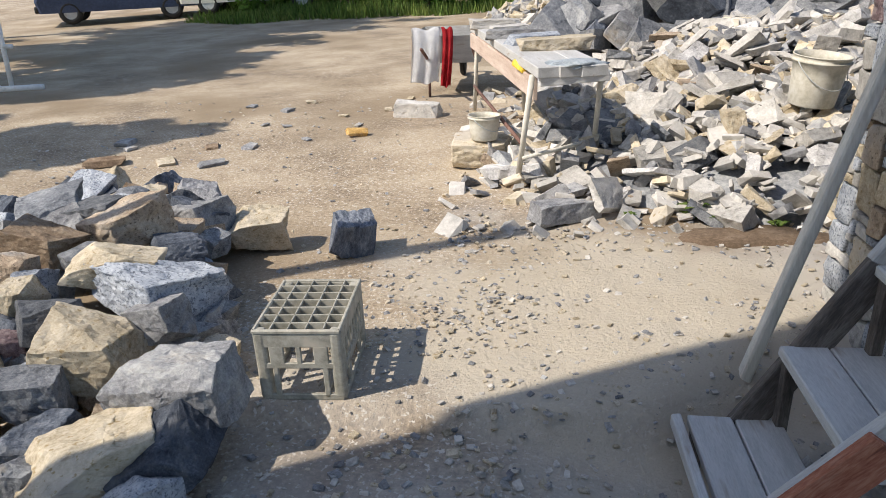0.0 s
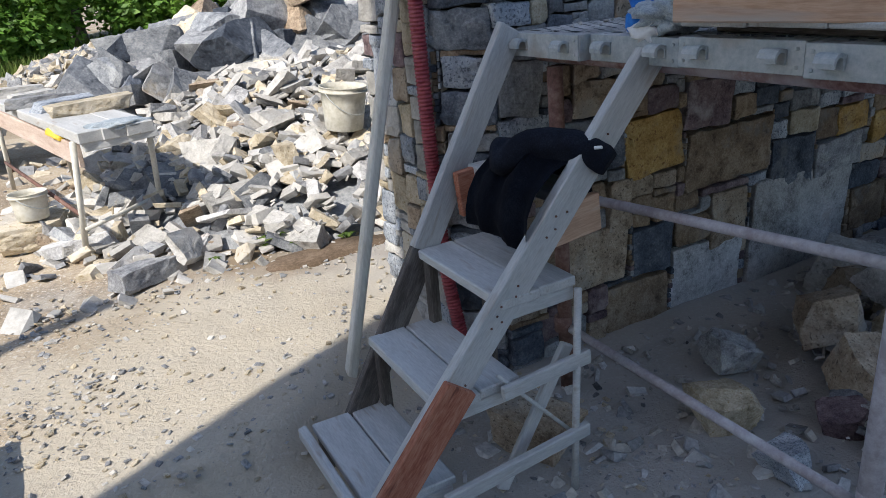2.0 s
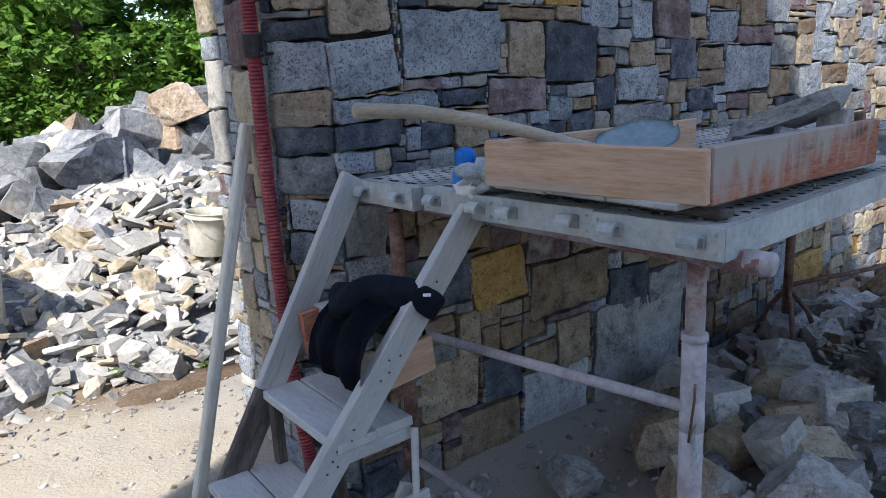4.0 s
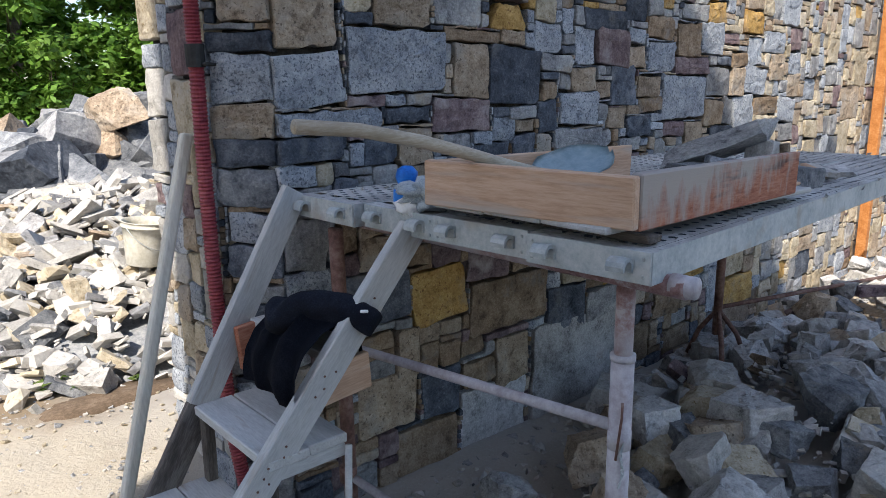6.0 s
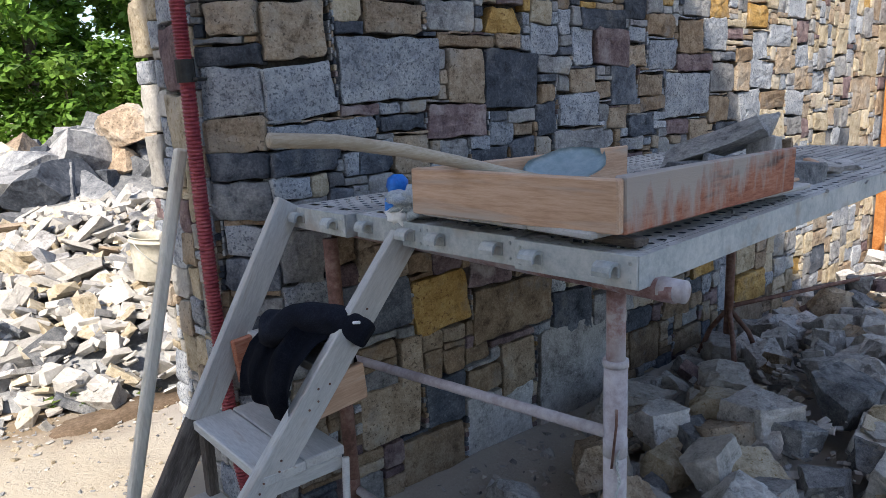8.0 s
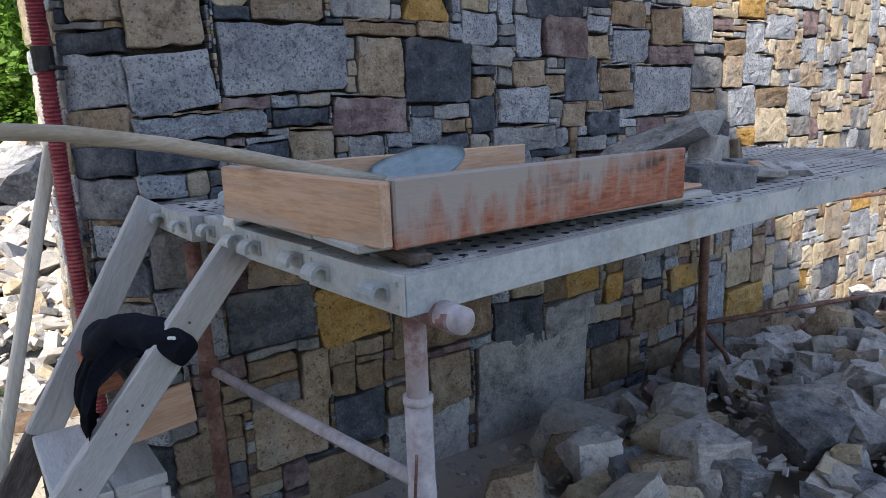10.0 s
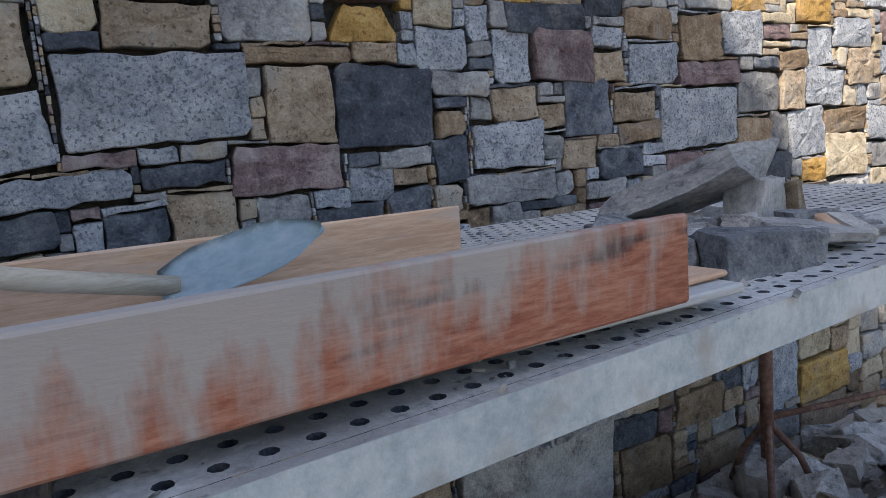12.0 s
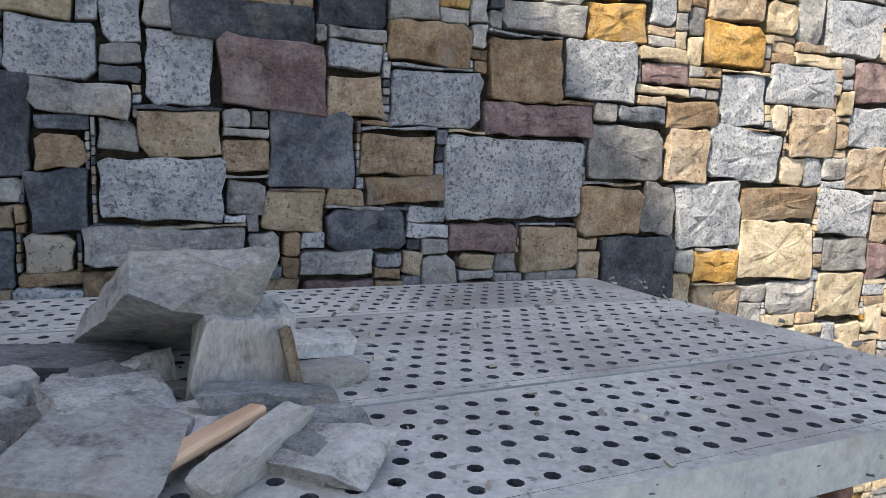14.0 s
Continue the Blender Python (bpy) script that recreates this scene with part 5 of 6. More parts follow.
far_beam()

# ---- trees and grass ----


def build_tree(name, x, y, height, spread, seed, leaves=5200, low=0.12):
    rnd = random.Random(seed)
    z0 = terrain(x, y)
    t = empty(name, "broad green deciduous tree at the edge of the yard", "tree", "trees round the yard", at=(x, y, z0))
    bm = bmesh.new()
    top = Vector((x + rnd.uniform(-0.4, 0.4), y + rnd.uniform(-0.4, 0.4), z0 + height * 0.8))
    sweep(bm, [(x, y, z0 - 0.1), Vector((x, y, z0)).lerp(top, 0.4), Vector((x, y, z0)).lerp(top, 0.75), top], [0.22, 0.16, 0.09, 0.02], 8)
    tips = []
    for k in range(16):
        a = rnd.uniform(0, math.tau)
        h = rnd.uniform(low, 0.9)
        b = Vector((x, y, z0)).lerp(top, max(0.12, h - 0.12))
        r = spread * rnd.uniform(0.55, 1.0) * math.sin(min(1, h + 0.18) * math.pi * 0.93 + 0.1)
        e = Vector((x + r * math.cos(a), y + r * math.sin(a), z0 + height * h))
        sweep(bm, [b, b.lerp(e, 0.5) + Vector((0, 0, 0.15)), e], [0.07, 0.04, 0.012], 6)
        tips += [e, b.lerp(e, 0.65)]
    part("trunk", bm, M["bark"], t)
    clumps = []
    for e in tips:
        for _ in range(5):
            clumps.append((e + Vector((rnd.gauss(0, 0.45), rnd.gauss(0, 0.45), rnd.gauss(0, 0.35))) * spread * 0.42, rnd.uniform(0.22, 0.5) * spread * 0.36))
    verts, faces = [], []
    for _ in range(leaves):
        c, r = rnd.choice(clumps)
        d = Vector((rnd.gauss(0, 1), rnd.gauss(0, 1), rnd.gauss(0, 1))).normalized()
        p = c + d * r * rnd.uniform(0.55, 1.05)
        if p.z < z0 + 0.1:
            continue
        s = rnd.uniform(0.08, 0.20)
        u = Vector((rnd.gauss(0, 1), rnd.gauss(0, 1), rnd.gauss(0, 0.5))).normalized()
        v = (d + Vector((0, 0, 0.6))).cross(u).normalized()
        i = len(verts)
        verts += [(p - u * s)[:], (p + v * s * 0.5)[:], (p + u * s)[:], (p - v * s * 0.5)[:]]
        faces.append((i, i + 1, i + 2, i + 3))
    me = bpy.data.meshes.new("crown")
    me.from_pydata(verts, [], faces)
    me.materials.append(M["leaf"])
    part("crown", me, None, t)


def build_bush(x, y, height, seed):
    """A dense bush of many stems with leaves down to the grass."""
    rnd = random.Random(seed)
    z0 = terrain(x, y)
    b = empty("bush", "dense green bush in front of the trees", "bush", "bushes along the yard's edge", at=(x, y, z0))
    bm = bmesh.new()
    tips = []
    for k in range(14):
        a = rnd.uniform(0, math.tau)
        r = rnd.uniform(0.3, 1.5)
        e = Vector((x + r * math.cos(a), y + 0.8 * r * math.sin(a), z0 + height * rnd.uniform(0.25, 1.0)))
        sweep(bm, [(x, y, z0 - 0.05), Vector((x, y, z0)).lerp(e, 0.5) + Vector((0, 0, 0.1)), e], [0.03, 0.018, 0.006], 5)
        tips += [e, Vector((x, y, z0)).lerp(e, 0.6)]
    part("stems", bm, M["bark"], b)
    verts, faces = [], []
    for _ in range(5200):
        d = Vector((rnd.gauss(0, 1), rnd.gauss(0, 1), rnd.gauss(0, 1))).normalized()
        p = rnd.choice(tips) + d * rnd.uniform(0.15, 0.62)
        if p.z < z0 + 0.03:
            continue
        q = rnd.uniform(0.06, 0.15)
        u = Vector((rnd.gauss(0, 1), rnd.gauss(0, 1), rnd.gauss(0, 0.5))).normalized()
        v = (d + Vector((0, 0, 0.6))).cross(u).normalized()
        i = len(verts)
        verts += [(p - u * q)[:], (p + v * q * 0.5)[:], (p + u * q)[:], (p - v * q * 0.5)[:]]
        faces.append((i, i + 1, i + 2, i + 3))
    me = bpy.data.meshes.new("foliage")
    me.from_pydata(verts, [], faces)
    me.materials.append(M["leaf"])
    part("foliage", me, None, b)


for k, (x, y, h, s) in enumerate(((-7.5, 27, 8.0, 3.6), (-3.0, 25.5, 7.5, 3.5), (1.2, 24.0, 8.2, 3.5), (4.6, 22.5, 8.5, 3.4), (8.2, 22.5, 8.8, 3.4), (11.8, 21.5, 9.2, 3.6), (15.5, 22, 9.2, 3.8), (3.0, 27, 10.5, 4.2), (10, 27, 11, 4.4), (19.5, 20.5, 9.0, 3.8))):
    build_tree("tree", x, y, h, s, 100 + k, 15000, 0.05)
for k in range(11):
    build_bush(-7.5 + 2.5 * k, 20.6 + 0.9 * math.sin(k * 2.1), 2.6 + 0.6 * math.sin(k * 1.3), 200 + k)
for k, (x, y, h, s) in enumerate(((-10.2, 6.6, 7.0, 2.3), (-11.5, 10.5, 8.5, 2.8), (-7.7, 3.9, 5.0, 1.7), (-12.5, 13.0, 11.0, 3.4), (-9.3, 8.9, 6.2, 2.0), (-13.5, 15.5, 12.0, 3.6))):
    build_tree("tree", x, y, h, s, 130 + k, 13000, 0.42)


def grass_strip():
    rnd = random.Random(9)
    verts, faces = [], []
    for _ in range(26000):
        y = 17.6 + 7 * rnd.random() ** 1.4
        x = rnd.uniform(-9, 14)
        if y < 18.2 + 1.2 * noise.noise(Vector((x * 0.5, 0, 2))) + max(0, (x - 1) * 0.1):
            continue
        z = terrain(x, y) - 0.02
        h = rnd.uniform(0.12, 0.38) * (1 + 0.8 * noise.noise(Vector((x * 0.4, y * 0.4, 5))))
        a = rnd.uniform(0, math.tau)
        w = rnd.uniform(0.015, 0.035)
        i = len(verts)
        verts += [(x - w * math.cos(a), y - w * math.sin(a), z), (x + w * math.cos(a), y + w * math.sin(a), z), (x + rnd.gauss(0, 0.08), y + rnd.gauss(0, 0.08), z + h)]
        faces.append((i, i + 1, i + 2))
    me = bpy.data.meshes.new("grass")
    me.from_pydata(verts, [], faces)
    me.materials.append(M["grass"])
    tagged(new("grass", me), "long green grass at the edge of the yard", "grass", kind="stuff")


grass_strip()


def shade_post():
    p = empty("timber_mast", "tall thin timber mast beside the stone heap", "mast", at=(-3.5, 1.80, 0))
    plank("mast", (-3.5, 1.80, -0.1), (-3.5, 1.80, 4.15), 0.09, 0.09, "dusty_wood", p, (1, 0, 0))


shade_post()


def damp_patch():
    rnd = random.Random(12)
    bm = bmesh.new()
    ring = []
    for k in range(40):
        a = k * math.tau / 40
        r = 1 + 0.35 * noise.noise(Vector((math.cos(a) * 1.4, math.sin(a) * 1.4, 4))) + 0.12 * noise.noise(Vector((math.cos(a) * 5, math.sin(a) * 5, 1)))
        x, y = 1.12 + 0.34 * r * math.cos(a), 3.40 + 0.13 * r * math.sin(a)
        ring.append((x, y))
    mid = bm.verts.new((1.12, 3.40, terrain(1.12, 3.4) + 0.02))
    vs = [bm.verts.new((x, y, terrain(x, y) + 0.012)) for x, y in ring]
    outer = [bm.verts.new((1.12 + (x - 1.12) * 1.15, 3.4 + (y - 3.4) * 1.15, terrain(x, y) - 0.02)) for x, y in ring]
    for k in range(40):
        bm.faces.new((mid, vs[k], vs[(k + 1) % 40]))
        bm.faces.new((vs[k], outer[k], outer[(k + 1) % 40], vs[(k + 1) % 40]))
    tagged(part("soil_patch", bm, M["soil"], smooth=True), "damp brown soil patch at the foot of the heap", "soil", kind="structure")
    for k, (x, y, s) in enumerate(((0.92, 3.66, 0.13), (1.02, 3.60, 0.10), (1.30, 3.52, 0.07), (0.55, 3.62, 0.06), (-0.45, 5.05, 0.10), (-0.2, 5.3, 0.12))):
        w = empty("weed", "small green weed growing among the stones", "weed", "weeds at the heap", at=(x, y, 0))
        for q in range(9):
            a, r = rnd.uniform(0, math.tau), s * rnd.uniform(0.5, 1.1)
            z = terrain(x, y)
            lift = rnd.uniform(0.3, 0.9) * s
            d, n = Vector((math.cos(a), math.sin(a), 0)), Vector((-math.sin(a), math.cos(a), 0))
            c = Vector((x, y, z))
            bm = bmesh.new()
            pts = [c, c + d * r * 0.5 + n * r * 0.24 + Vector((0, 0, lift)), c + d * r + Vector((0, 0, lift * 0.9)), c + d * r * 0.5 - n * r * 0.24 + Vector((0, 0, lift))]
            bm.faces.new([bm.verts.new(v) for v in pts])
            part("leaf", bm, M["grass"], w)


damp_patch()


def far_mound():
    rnd = random.Random(19)
    spots = []
    for _ in range(1400):
        x, y = rnd.uniform(-1.2, 3.6), rnd.uniform(11.5, 15.5)
        hh = heap(x, y, 1.2, 13.5, 2.2, 1.9, 0.75)
        if hh > 0:
            spots.append((x, y, hh - 0.05, rnd.uniform(0.12, 0.34)))
    scatter("gravel_mound", spots, ("grit", "buff", "grey"), "low mound of grey-brown rubble in front of the trees", rnd)
    p = empty("boulder_group", "three lighter boulders on top of the quarry heap", "boulders", at=(2.7, 8.0, 0))
    for k, (x, y, z, s, m) in enumerate(((2.66, 7.9, 1.40, 0.56, "tan"), (2.60, 7.75, 1.05, 0.42, "tan"), (3.02, 7.7, 0.95, 0.62, "slate"), (1.75, 7.9, 1.0, 0.52, "slate"), (3.2, 8.1, 1.45, 0.45, "slate"))):
        put_stone("boulder", CHUNK, k + 1, m, (x, y, z), s, (rnd.uniform(-0.4, 0.4), rnd.uniform(-0.4, 0.4), rnd.uniform(0, 6)), p)


far_mound()


def build_car(label, paint, x, y, turn):
    """A parked car about its own middle: body, panes, lamps and four wheels."""
    car = empty("parked_car", label, "car", "cars parked under the trees", at=(x, y, terrain(x, y)))
    car.rotation_euler = (0, 0, radians(turn))
    def add(name, bm, mat, parent, label="", smooth=False):
        ob = new(name, to_mesh(name, bm, M[mat], smooth))
        ob.parent = parent
        return tagged(ob, label)
    side = [(-2.05, 0.32), (-2.12, 0.62), (-2.02, 0.92), (-1.72, 1.0), (-1.35, 1.44), (0.35, 1.47), (1.0, 1.0), (1.85, 0.86), (2.08, 0.62), (2.05, 0.32)]
    bm = bmesh.new()
    rings = []
    for yy, k in ((-0.84, 0.0), (-0.80, 1.0), (0.80, 1.0), (0.84, 0.0)):
        rings.append([bm.verts.new((px * (0.97 if not k else 1.0), yy * (0.86 if pz > 1.2 else 1.0), pz - (0.02 if not k and pz > 0.5 else 0))) for px, pz in side])
    n = len(side)
    for r0, r1 in zip(rings, rings[1:]):
        for i in range(n):
            bm.faces.new((r0[i], r0[(i + 1) % n], r1[(i + 1) % n], r1[i]))
    bm.faces.new(rings[0])
    bm.faces.new(rings[-1][::-1])
    bmesh.ops.recalc_face_normals(bm, faces=list(bm.faces))
    add("body", bm, paint, car)
    for s in (-1, 1):
        for x0, x1 in ((-1.30, -0.45), (-0.38, 0.55)):
            bm = bmesh.new()
            block(bm, pose((x0 + x1) / 2, s * 0.775, 1.18, s * 12, 0, 0), (x1 - x0, 0.02, 0.32), 0.006)
            add("side_window", bm, "glass", car)
        for wx in (-1.30, 1.28):
            bm = bmesh.new()
            ring = [(wx + 0.22 * math.cos(a), s * 0.76, 0.31 + 0.22 * math.sin(a)) for a in np.linspace(0, math.tau, 21)]
            sweep(bm, ring, 0.09, 8, False)
            tyre = add("wheel", bm, "black", car, smooth=True)
            bm = bmesh.new()
            sweep(bm, [(wx, s * 0.70, 0.31), (wx, s * 0.83, 0.31)], 0.17, 16)
            add("rim", bm, "steel", tyre)
        for px, mat, name in ((-2.08, "red_cloth", "tail_lamp"), (2.03, "white_metal", "headlight")):
            bm = bmesh.new()
            block(bm, pose(px, s * 0.62, 0.74), (0.08, 0.26, 0.13), 0.02)
            add(name, bm, mat, car)
    for px, name in ((-2.1, "bumper"), (2.1, "bumper")):
        bm = bmesh.new()
        block(bm, pose(px, 0, 0.42), (0.12, 1.62, 0.18), 0.04, 0, 2)
        add(name, bm, "black", car)


build_car("cream car parked in the shade at the yard's edge", "cream_paint", -7.6, 21.0, 12)
build_car("dark blue car parked in the shade of the trees", "blue_paint", -11.2, 20.0, 24)

# ---- the stones of the wall ----
KINDS = ("granite", "basalt", "grey", "tan", "ochre", "purple", "brown", "buff", "dusted")
# the large stones: from x and z to x and z, and the kind
COURSE_A = [(1.92, -0.19, 2.3, 0.05, 6), (4.15, -0.15, 4.49, 0.02, 6), (2.32, -0.19, 2.79, 0.12, 8), (3.65, -0.11, 3.97, 0.14, 6), (2.83, -0.24, 3.61, 0.33, 8), (2.07, 0.05, 2.32, 0.29, 1), (1.71, 0.07, 2.05, 0.34, 3), (4, 0.12, 4.33, 0.29, 6), (2.56, 0.08, 2.81, 0.35, 3), (3.3, 0.27, 3.68, 0.46, 2), (2.95, 0.26, 3.29, 0.53, 1), (4.33, 0.33, 4.63, 0.48, 4), (1.93, 0.31, 2.06, 0.54, 3), (3.76, 0.37, 3.91, 0.54, 4), (2.38, 0.39, 2.94, 0.67, 6), (3.47, 0.46, 3.72, 0.61, 4), (2.02, 0.53, 2.36, 0.79, 4)]
COURSE_B = [(1.65, 0.59, 2, 0.83, 1), (5.34, 1.02, 5.6, 1.15, 2), (5.61, 0.98, 5.87, 1.19, 7), (4.56, 1.11, 4.89, 1.33, 1), (4.97, 1.16, 5.18, 1.28, 4), (1.36, 1.21, 1.56, 1.30, 0), (3.54, 1.23, 3.76, 1.31, 2), (5.17, 1.15, 5.56, 1.40, 7), (2.4, 1.25, 2.65, 1.33, 1), (2.66, 1.22, 2.82, 1.37, 1), (4.25, 1.22, 4.48, 1.38, 3), (2.84, 1.26, 2.96, 1.36, 3), (2.97, 1.26, 3.39, 1.38, 2), (1.79, 1.28, 1.96, 1.39, 1), (4, 1.29, 4.24, 1.39, 5), (2.21, 1.29, 2.39, 1.39, 2), (1.96, 1.26, 2.16, 1.43, 3)]
COURSE_C = [(1.36, 1.30, 1.68, 1.41, 1), (3.61, 1.30, 3.86, 1.43, 1), (2.52, 1.33, 2.69, 1.45, 0), (4.88, 1.29, 5.17, 1.53, 0), (3.43, 1.36, 3.61, 1.48, 3), (5.57, 1.33, 5.87, 1.51, 0), (4.46, 1.34, 4.73, 1.51, 6), (1.4, 1.415, 1.88, 1.505, 0), (2.85, 1.36, 3, 1.53, 1), (5.18, 1.39, 5.56, 1.52, 6), (3.33, 1.41, 3.45, 1.51, 2), (2.15, 1.39, 2.51, 1.55, 5), (2.64, 1.44, 2.84, 1.50, 2), (1.9, 1.44, 2.14, 1.51, 1), (3.01, 1.39, 3.33, 1.57, 0), (3.73, 1.44, 3.99, 1.53, 6), (1.71, 1.51, 1.9, 1.56, 5)]
COURSE_D = [(3.99, 1.39, 4.47, 1.66, 0), (2.87, 1.52, 2.99, 1.62, 6), (3.32, 1.53, 3.46, 1.62, 3), (3.71, 1.53, 3.95, 1.66, 3), (3.45, 1.49, 3.7, 1.71, 1), (5.7, 1.51, 5.92, 1.69, 3), (1.37, 1.51, 1.7, 1.72, 0), (4.49, 1.53, 4.81, 1.72, 2), (4.81, 1.53, 5.01, 1.72, 3), (3.11, 1.57, 3.32, 1.69, 3), (5, 1.53, 5.36, 1.73, 0), (2.51, 1.50, 2.88, 1.78, 1), (2.27, 1.54, 2.51, 1.78, 3), (1.71, 1.56, 2.23, 1.82, 0), (2.86, 1.66, 3.1, 1.75, 2), (4.11, 1.66, 4.51, 1.77, 5), (5.38, 1.64, 5.62, 1.82, 3)]
COURSE_E = [(3.61, 1.69, 3.78, 1.82, 3), (3.8, 1.67, 4.11, 1.85, 0), (4.8, 1.72, 5.04, 1.82, 6), (3.12, 1.70, 3.31, 1.90, 0), (3.31, 1.70, 3.61, 1.90, 5), (2.23, 1.78, 2.58, 1.84, 6), (2.81, 1.75, 3.03, 1.90, 0), (5.04, 1.74, 5.26, 1.92, 0), (1.37, 1.73, 1.69, 1.94, 3), (1.85, 1.82, 2.15, 1.96, 3), (4.11, 1.77, 4.38, 1.97, 6), (4.38, 1.79, 4.67, 2.00, 0), (2.5, 1.845, 2.76, 1.97, 4), (4.69, 1.86, 4.89, 1.94, 5), (2.17, 1.85, 2.45, 1.98, 2), (5.26, 1.83, 5.59, 1.98, 0), (3.79, 1.86, 4.05, 1.99, 6)]
COURSE_F = [(3.2, 1.88, 3.58, 1.99, 1), (4.95, 1.94, 5.22, 2.10, 4), (4.16, 1.99, 4.46, 2.09, 2), (4.46, 1.99, 4.71, 2.12, 4), (5.53, 2.03, 5.83, 2.24, 0), (1.38, 0.60, 1.64, 0.88, 0), (1.38, 0.88, 1.60, 1.09, 2)]


def face_stone(w, h, rnd, proud, narrow=0.0):
    """A split stone of the wall's face about its own middle: x along the wall, z up, its rough face towards -y; narrow: how far it runs in towards its top."""
    bm = bmesh.new()
    g, least = 0.0012, min(w, h)
    x, z = w / 2 - g, h / 2 - g
    c = min(0.16 * least, 0.022)
    base = []
    for sx, sz, first in ((-1, -1, True), (1, -1, False), (1, 1, True), (-1, 1, False)):
        slip = min(0.016, 0.08 * least)
        corner = Vector((sx * (x + rnd.uniform(-slip, slip * 0.6)), sz * (z + rnd.uniform(-slip, slip * 0.6))))
        k, k2 = (c * rnd.uniform(0.1, 0.5), c * rnd.uniform(0.1, 0.5)) if rnd.random() < 0.65 else (c * rnd.uniform(0.5, 1.5), c * rnd.uniform(0.5, 1.5))
        upright, level = Vector((0, -sz)) * k, Vector((-sx, 0)) * k2
        base += [corner + upright, corner + level] if first else [corner + level, corner + upright]
    pts = []
    for p, q in zip(base, base[1:] + base[:1]):
        pts.append(p)
        steps = int((q - p).length / 0.055)
        across = Vector((-(q - p).y, (q - p).x)).normalized()
        pts += [p.lerp(q, (i + rnd.uniform(-0.2, 0.2)) / (steps + 1)) + across * rnd.uniform(-0.005, 0.008) for i in range(1, steps + 1)]
    if narrow:
        pts = [Vector((p.x * (1 - narrow * (p.y / h + 0.5)), p.y)) for p in pts]
    b = min(0.0035, 0.06 * least)
    lean = min(0.035, 0.007 / max(w, h))
    tilt = Vector((rnd.uniform(-lean, lean), rnd.uniform(-lean, lean)))
    seed = Vector((rnd.uniform(-90, 90), rnd.uniform(-90, 90), 0))
    deep = min(1.0, least / 0.12)
    rings = []
    for inset, depth in ((0.0, 0.07), (0.0, 0.005), (b, 0.0), (least * 0.17, -0.003 * deep), (least * 0.34, -0.004 * deep)):
        ring = []
        for p in pts:
            q = Vector((p.x * (1 - 2 * inset / w), p.y * (1 - 2 * inset / h)))
            out = depth
            if depth < 0.05:
                c3 = Vector((q.x, q.y, 0)) + seed
                out += tilt.dot(q) - proud + deep * (0.009 * noise.noise(c3 * 9) + 0.008 * noise.noise(c3 * 24))
            ring.append(bm.verts.new((q.x, out, q.y)))
        rings.append(ring)
    n = len(pts)
    for r0, r1 in zip(rings, rings[1:]):
        for k in range(n):
            bm.faces.new((r0[k], r0[(k + 1) % n], r1[(k + 1) % n], r1[k]))
    hub = bm.verts.new((0, -0.004 * deep - proud + rnd.uniform(-0.004, 0.004) * deep, 0))
    for k in range(n):
        bm.faces.new((rings[-1][k], rings[-1][(k + 1) % n], hub))
    bmesh.ops.recalc_face_normals(bm, faces=list(bm.faces))
    return bm


def fill_rows(x0, x1, z0, z1, taken, rnd, cell=0.0125, scale=1.0):
    """Packs the free area between the large stones with smaller ones, row by row from below."""
    nx, nz = int((x1 - x0) / cell), int((z1 - z0) / cell)
    used = np.zeros((nz, nx), bool)
    for a, b, c, d, _ in taken:
        used[max(0, round((b - z0) / cell)):max(0, round((d - z0) / cell)), max(0, round((a - x0) / cell)):max(0, round((c - x0) / cell))] = True
    out = []
    for j in range(nz):
        i = 0
        while i < nx:
            if used[j, i]:
                i += 1
                continue
            run = 1
            while i + run < nx and not used[j, i + run] and run * cell < 0.6:
                run += 1
            r = rnd.random()
            if r < 0.34:
                w, h = rnd.uniform(0.07, 0.20), rnd.uniform(0.025, 0.055)
            elif r < 0.75:
                w, h = rnd.uniform(0.09, 0.2) * scale, rnd.uniform(0.07, 0.14) * scale
            else:
                w, h = rnd.uniform(0.18, 0.33) * scale, rnd.uniform(0.12, 0.24) * scale
            cw = min(run, max(2, round(w / cell)))
            if run - cw < 4:
                cw = run
            ch = 1
            top = max(2, round(h / cell))
            top = min(top, max(2, round(cw * 1.25)))
            while ch < top and j + ch < nz and not used[j + ch, i:i + cw].any():
                ch += 1
            free = 0
            while free < 3 and j + ch + free < nz and not used[j + ch + free, i:i + cw].any():
                free += 1
            if free < 3:
                ch += free
            used[j:j + ch, i:i + cw] = True
            out.append((x0 + i * cell, z0 + j * cell, x0 + (i + cw) * cell, z0 + (j + ch) * cell))
            i += cw
    return out


PEAKED = {(2.5, 1.845): 0.5, (2.27, 1.54): 0.14}      # stones that run to a peak


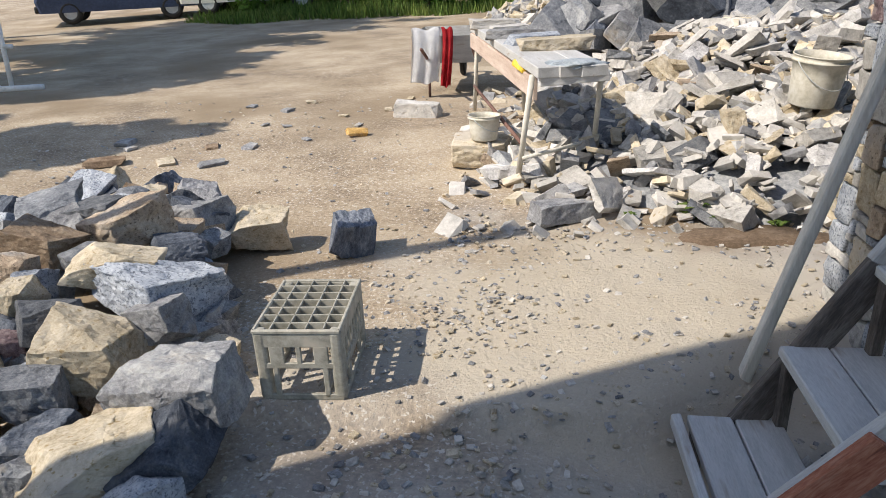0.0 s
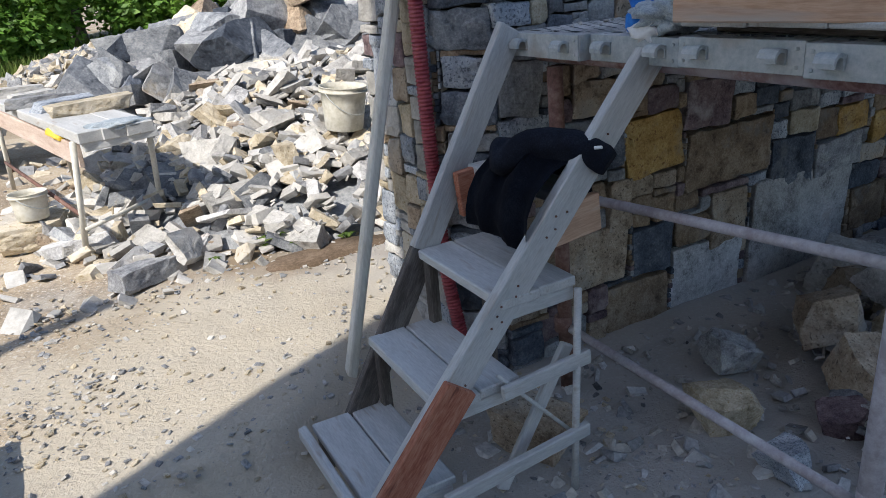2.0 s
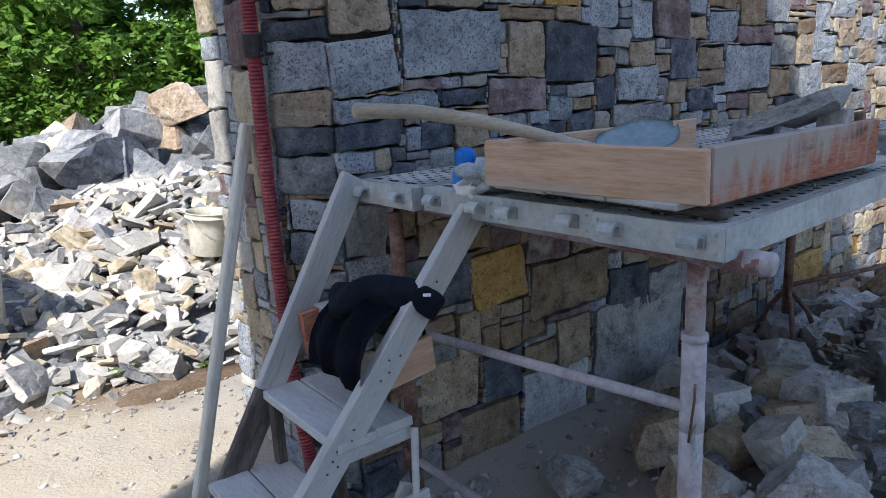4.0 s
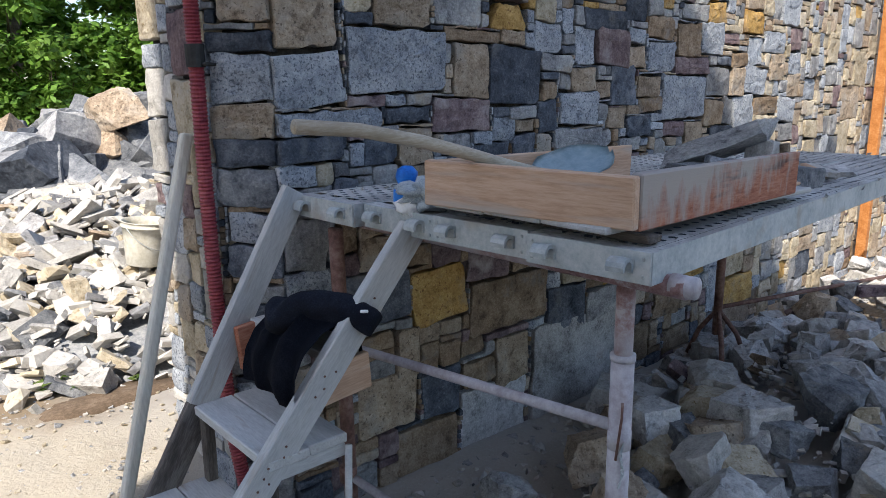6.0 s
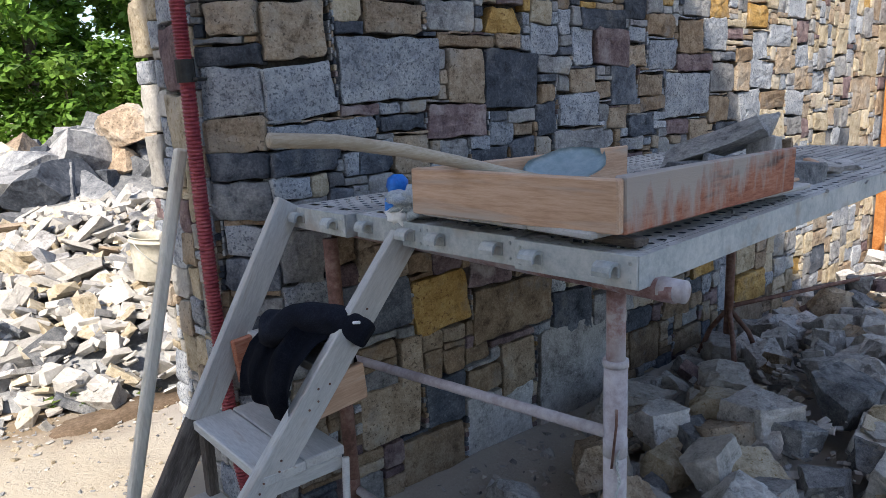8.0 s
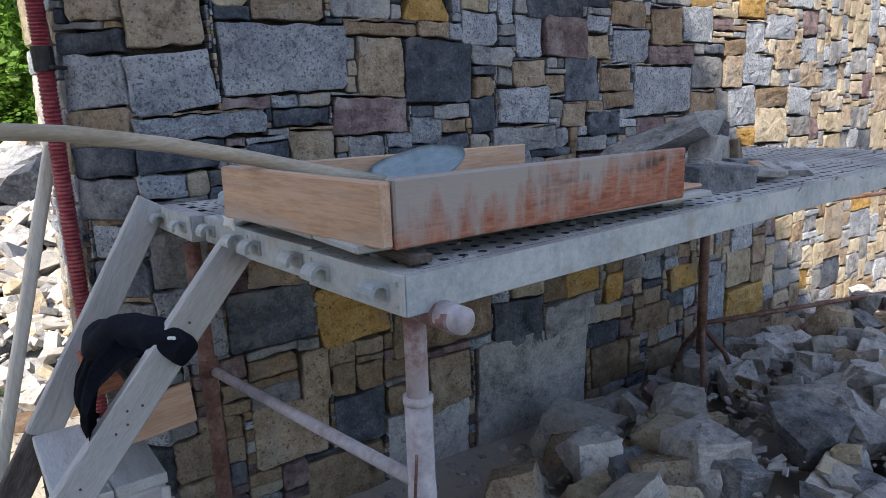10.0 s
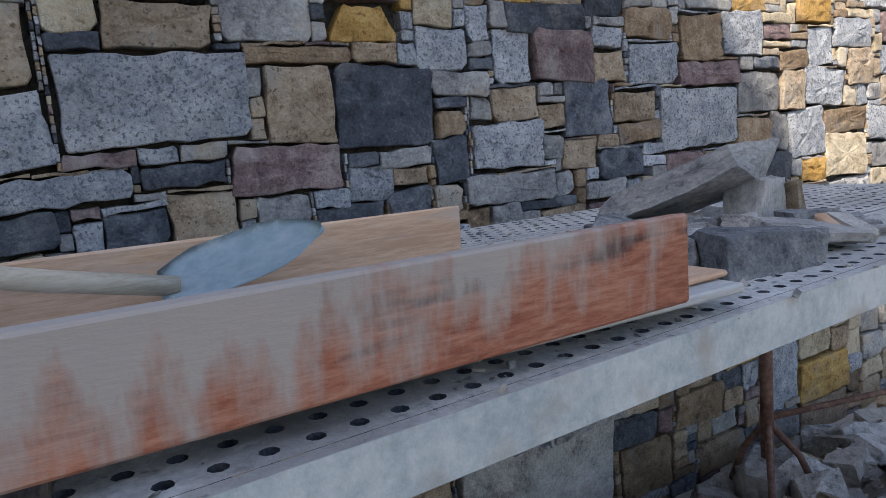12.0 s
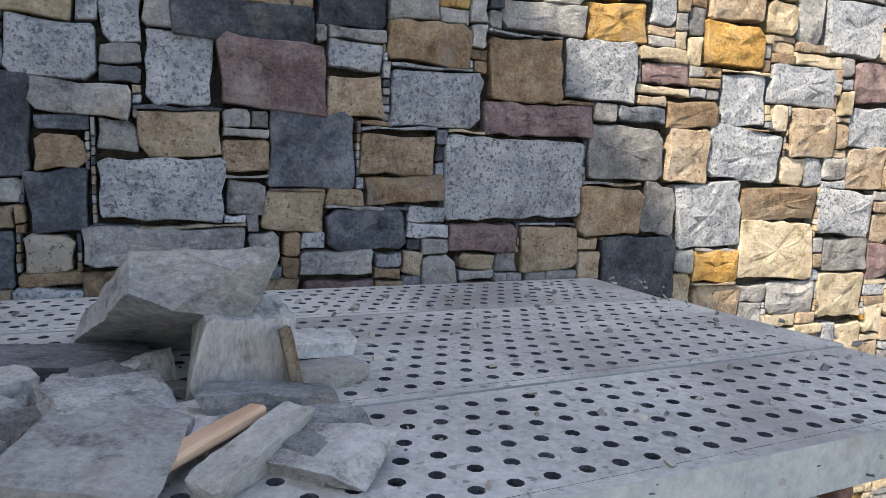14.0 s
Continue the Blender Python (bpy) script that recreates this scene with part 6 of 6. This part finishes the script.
def lay_wall():
    rnd = random.Random(91)
    large = [(max(a, CORNER.x), *q) for a, *q in COURSE_A + COURSE_B + COURSE_C + COURSE_D + COURSE_E + COURSE_F]
    mix = ("grey", "tan", "brown", "granite", "basalt", "purple", "ochre", "buff")
    weights = (5, 2.4, 2.0, 3.2, 3.0, 1.2, 0.2, 0.5)
    stones = [(a, b, c, d, KINDS[k]) for a, b, c, d, k in large]
    for a, b, c, d in fill_rows(CORNER.x, 4.6, -0.3, 2.5, large, rnd) + fill_rows(4.6, WALL_X1, -0.3, 2.5, [(max(a, 4.6), *q) for a, *q in large if q[1] > 4.6], rnd, 0.0125, 1.4):
        # past x 4.6 a paler mix adds to the sun's brightness through stone colour
        warm = (3, 3.0, 5, 1.2, 2.6, 1.8, 0.1, 0.1) if b < 1.0 and a < 4.6 else (4, 3.5, 0.7, 3.0, 0.35, 0.4, 0.3, 5.0) if a > 4.6 else weights
        stones.append((a, b, c, d, rnd.choices(mix, warm)[0]))
    for a, b, c, d in fill_rows(CORNER.x, WALL_X1, 2.5, WALL_TOP, [], rnd, 0.02, 1.15):
        stones.append((a, b, c, d, rnd.choices(mix, weights)[0]))
    order = sorted(range(len(stones)), key=lambda i: (i >= len(large), -(stones[i][2] - stones[i][0]) * (stones[i][3] - stones[i][1]) * (1 if stones[i][2] < 5.6 and stones[i][3] < 2.4 else 0)))
    rest = {}
    for rank, i in enumerate(order):
        a, b, c, d, kind = stones[i]
        bm = face_stone(c - a, d - b, rnd, rnd.uniform(-0.006, 0.012) + (0.004 if rank < len(large) else 0), PEAKED.get((a, b), 0.0))
        place = Matrix.Translation(((a + c) / 2, WALL_Y, (b + d) / 2)) @ pose(0, 0, 0, 0, rnd.gauss(0, 2.0), 0)
        if rank < 280:
            ob = part("wall_stone_block", bm, M[kind], wall)
            ob.matrix_basis = place
        else:
            gather(rest, kind, bm, place)
    for kind, (verts, faces) in rest.items():
        join_rest(kind, verts, faces)


def gather(rest, kind, bm, place):
    verts, faces = rest.setdefault(kind, ([], []))
    base = len(verts)
    bm.verts.index_update()
    verts.extend((place @ v.co)[:] for v in bm.verts)
    faces.extend(tuple(base + v.index for v in f.verts) for f in bm.faces)
    bm.free()


def join_rest(kind, verts, faces):
    me = bpy.data.meshes.new("packing_stones")
    me.from_pydata(verts, [], faces)
    me.materials.append(M[kind])
    ob = part("packing_stones", me, None, wall)
    ob["kind"] = "stuff"


def lay_wall_end():
    """Quoins on the splayed corner, and paler stones on the wall's end behind it."""
    rnd = random.Random(17)
    length = (CORNER - TURN).length
    quoins = []
    z = -0.3
    for top, kind in ((-0.08, "basalt"), (0.10, "grey"), (0.29, "basalt"), (0.46, "granite"), (0.62, "grey"), (0.77, "basalt"), (0.87, "grey"), (1.01, "basalt"), (1.15, "granite"), (1.30, "slate"), (1.40, "basalt"), (1.53, "tan"), (1.71, "granite"), (1.81, "basalt"), (1.93, "tan"), (2.09, "basalt"), (2.26, "grey"), (2.46, "basalt"), (2.66, "granite"), (2.85, "tan"), (3.05, "basalt"), (3.25, "granite"), (3.45, "grey")):
        gap = rnd.choice((0.0, 0.0, 0.022))
        quoins.append((rnd.choice((0.0, 0.0, 0.02, 0.04)), z, length, top - gap, kind))
        z = top
    chinks = [(*q, rnd.choice(("grey", "tan", "basalt", "brown"))) for q in fill_rows(0, length, -0.3, WALL_TOP, [(*q[:4], 0) for q in quoins], rnd)]
    lay_face(TURN, CORNER, quoins + chinks, len(quoins), rnd)
    depth = (TURN - BACK).length
    ends = [(*q, rnd.choices(("pale", "granite", "buff", "tan", "purple"), (4, 4, 2.5, 1.5, 0.6))[0]) for q in fill_rows(0, depth, -0.3, WALL_TOP, [], rnd, 0.0125, 1.35)]
    lay_face(BACK, TURN, ends, 0, rnd)


def lay_face(start, stop, stones, single, rnd):
    """Stones on a face of the wall from start to stop; the first few are pieces of their own, the rest is joined."""
    turn = math.degrees(math.atan2(stop.y - start.y, stop.x - start.x))
    rest = {}
    for i, (a, b, c, d, kind) in enumerate(stones):
        bm = face_stone(c - a, d - b, rnd, rnd.uniform(-0.004, 0.010))
        place = Matrix.Translation((start.x, start.y, 0)) @ pose(0, 0, 0, 0, 0, turn) @ Matrix.Translation(((a + c) / 2, 0, (b + d) / 2))
        if i < single:
            part("quoin", bm, M[kind], wall).matrix_basis = place
        else:
            gather(rest, kind, bm, place)
    for kind, (verts, faces) in rest.items():
        join_rest(kind, verts, faces)


lay_wall()
lay_wall_end()
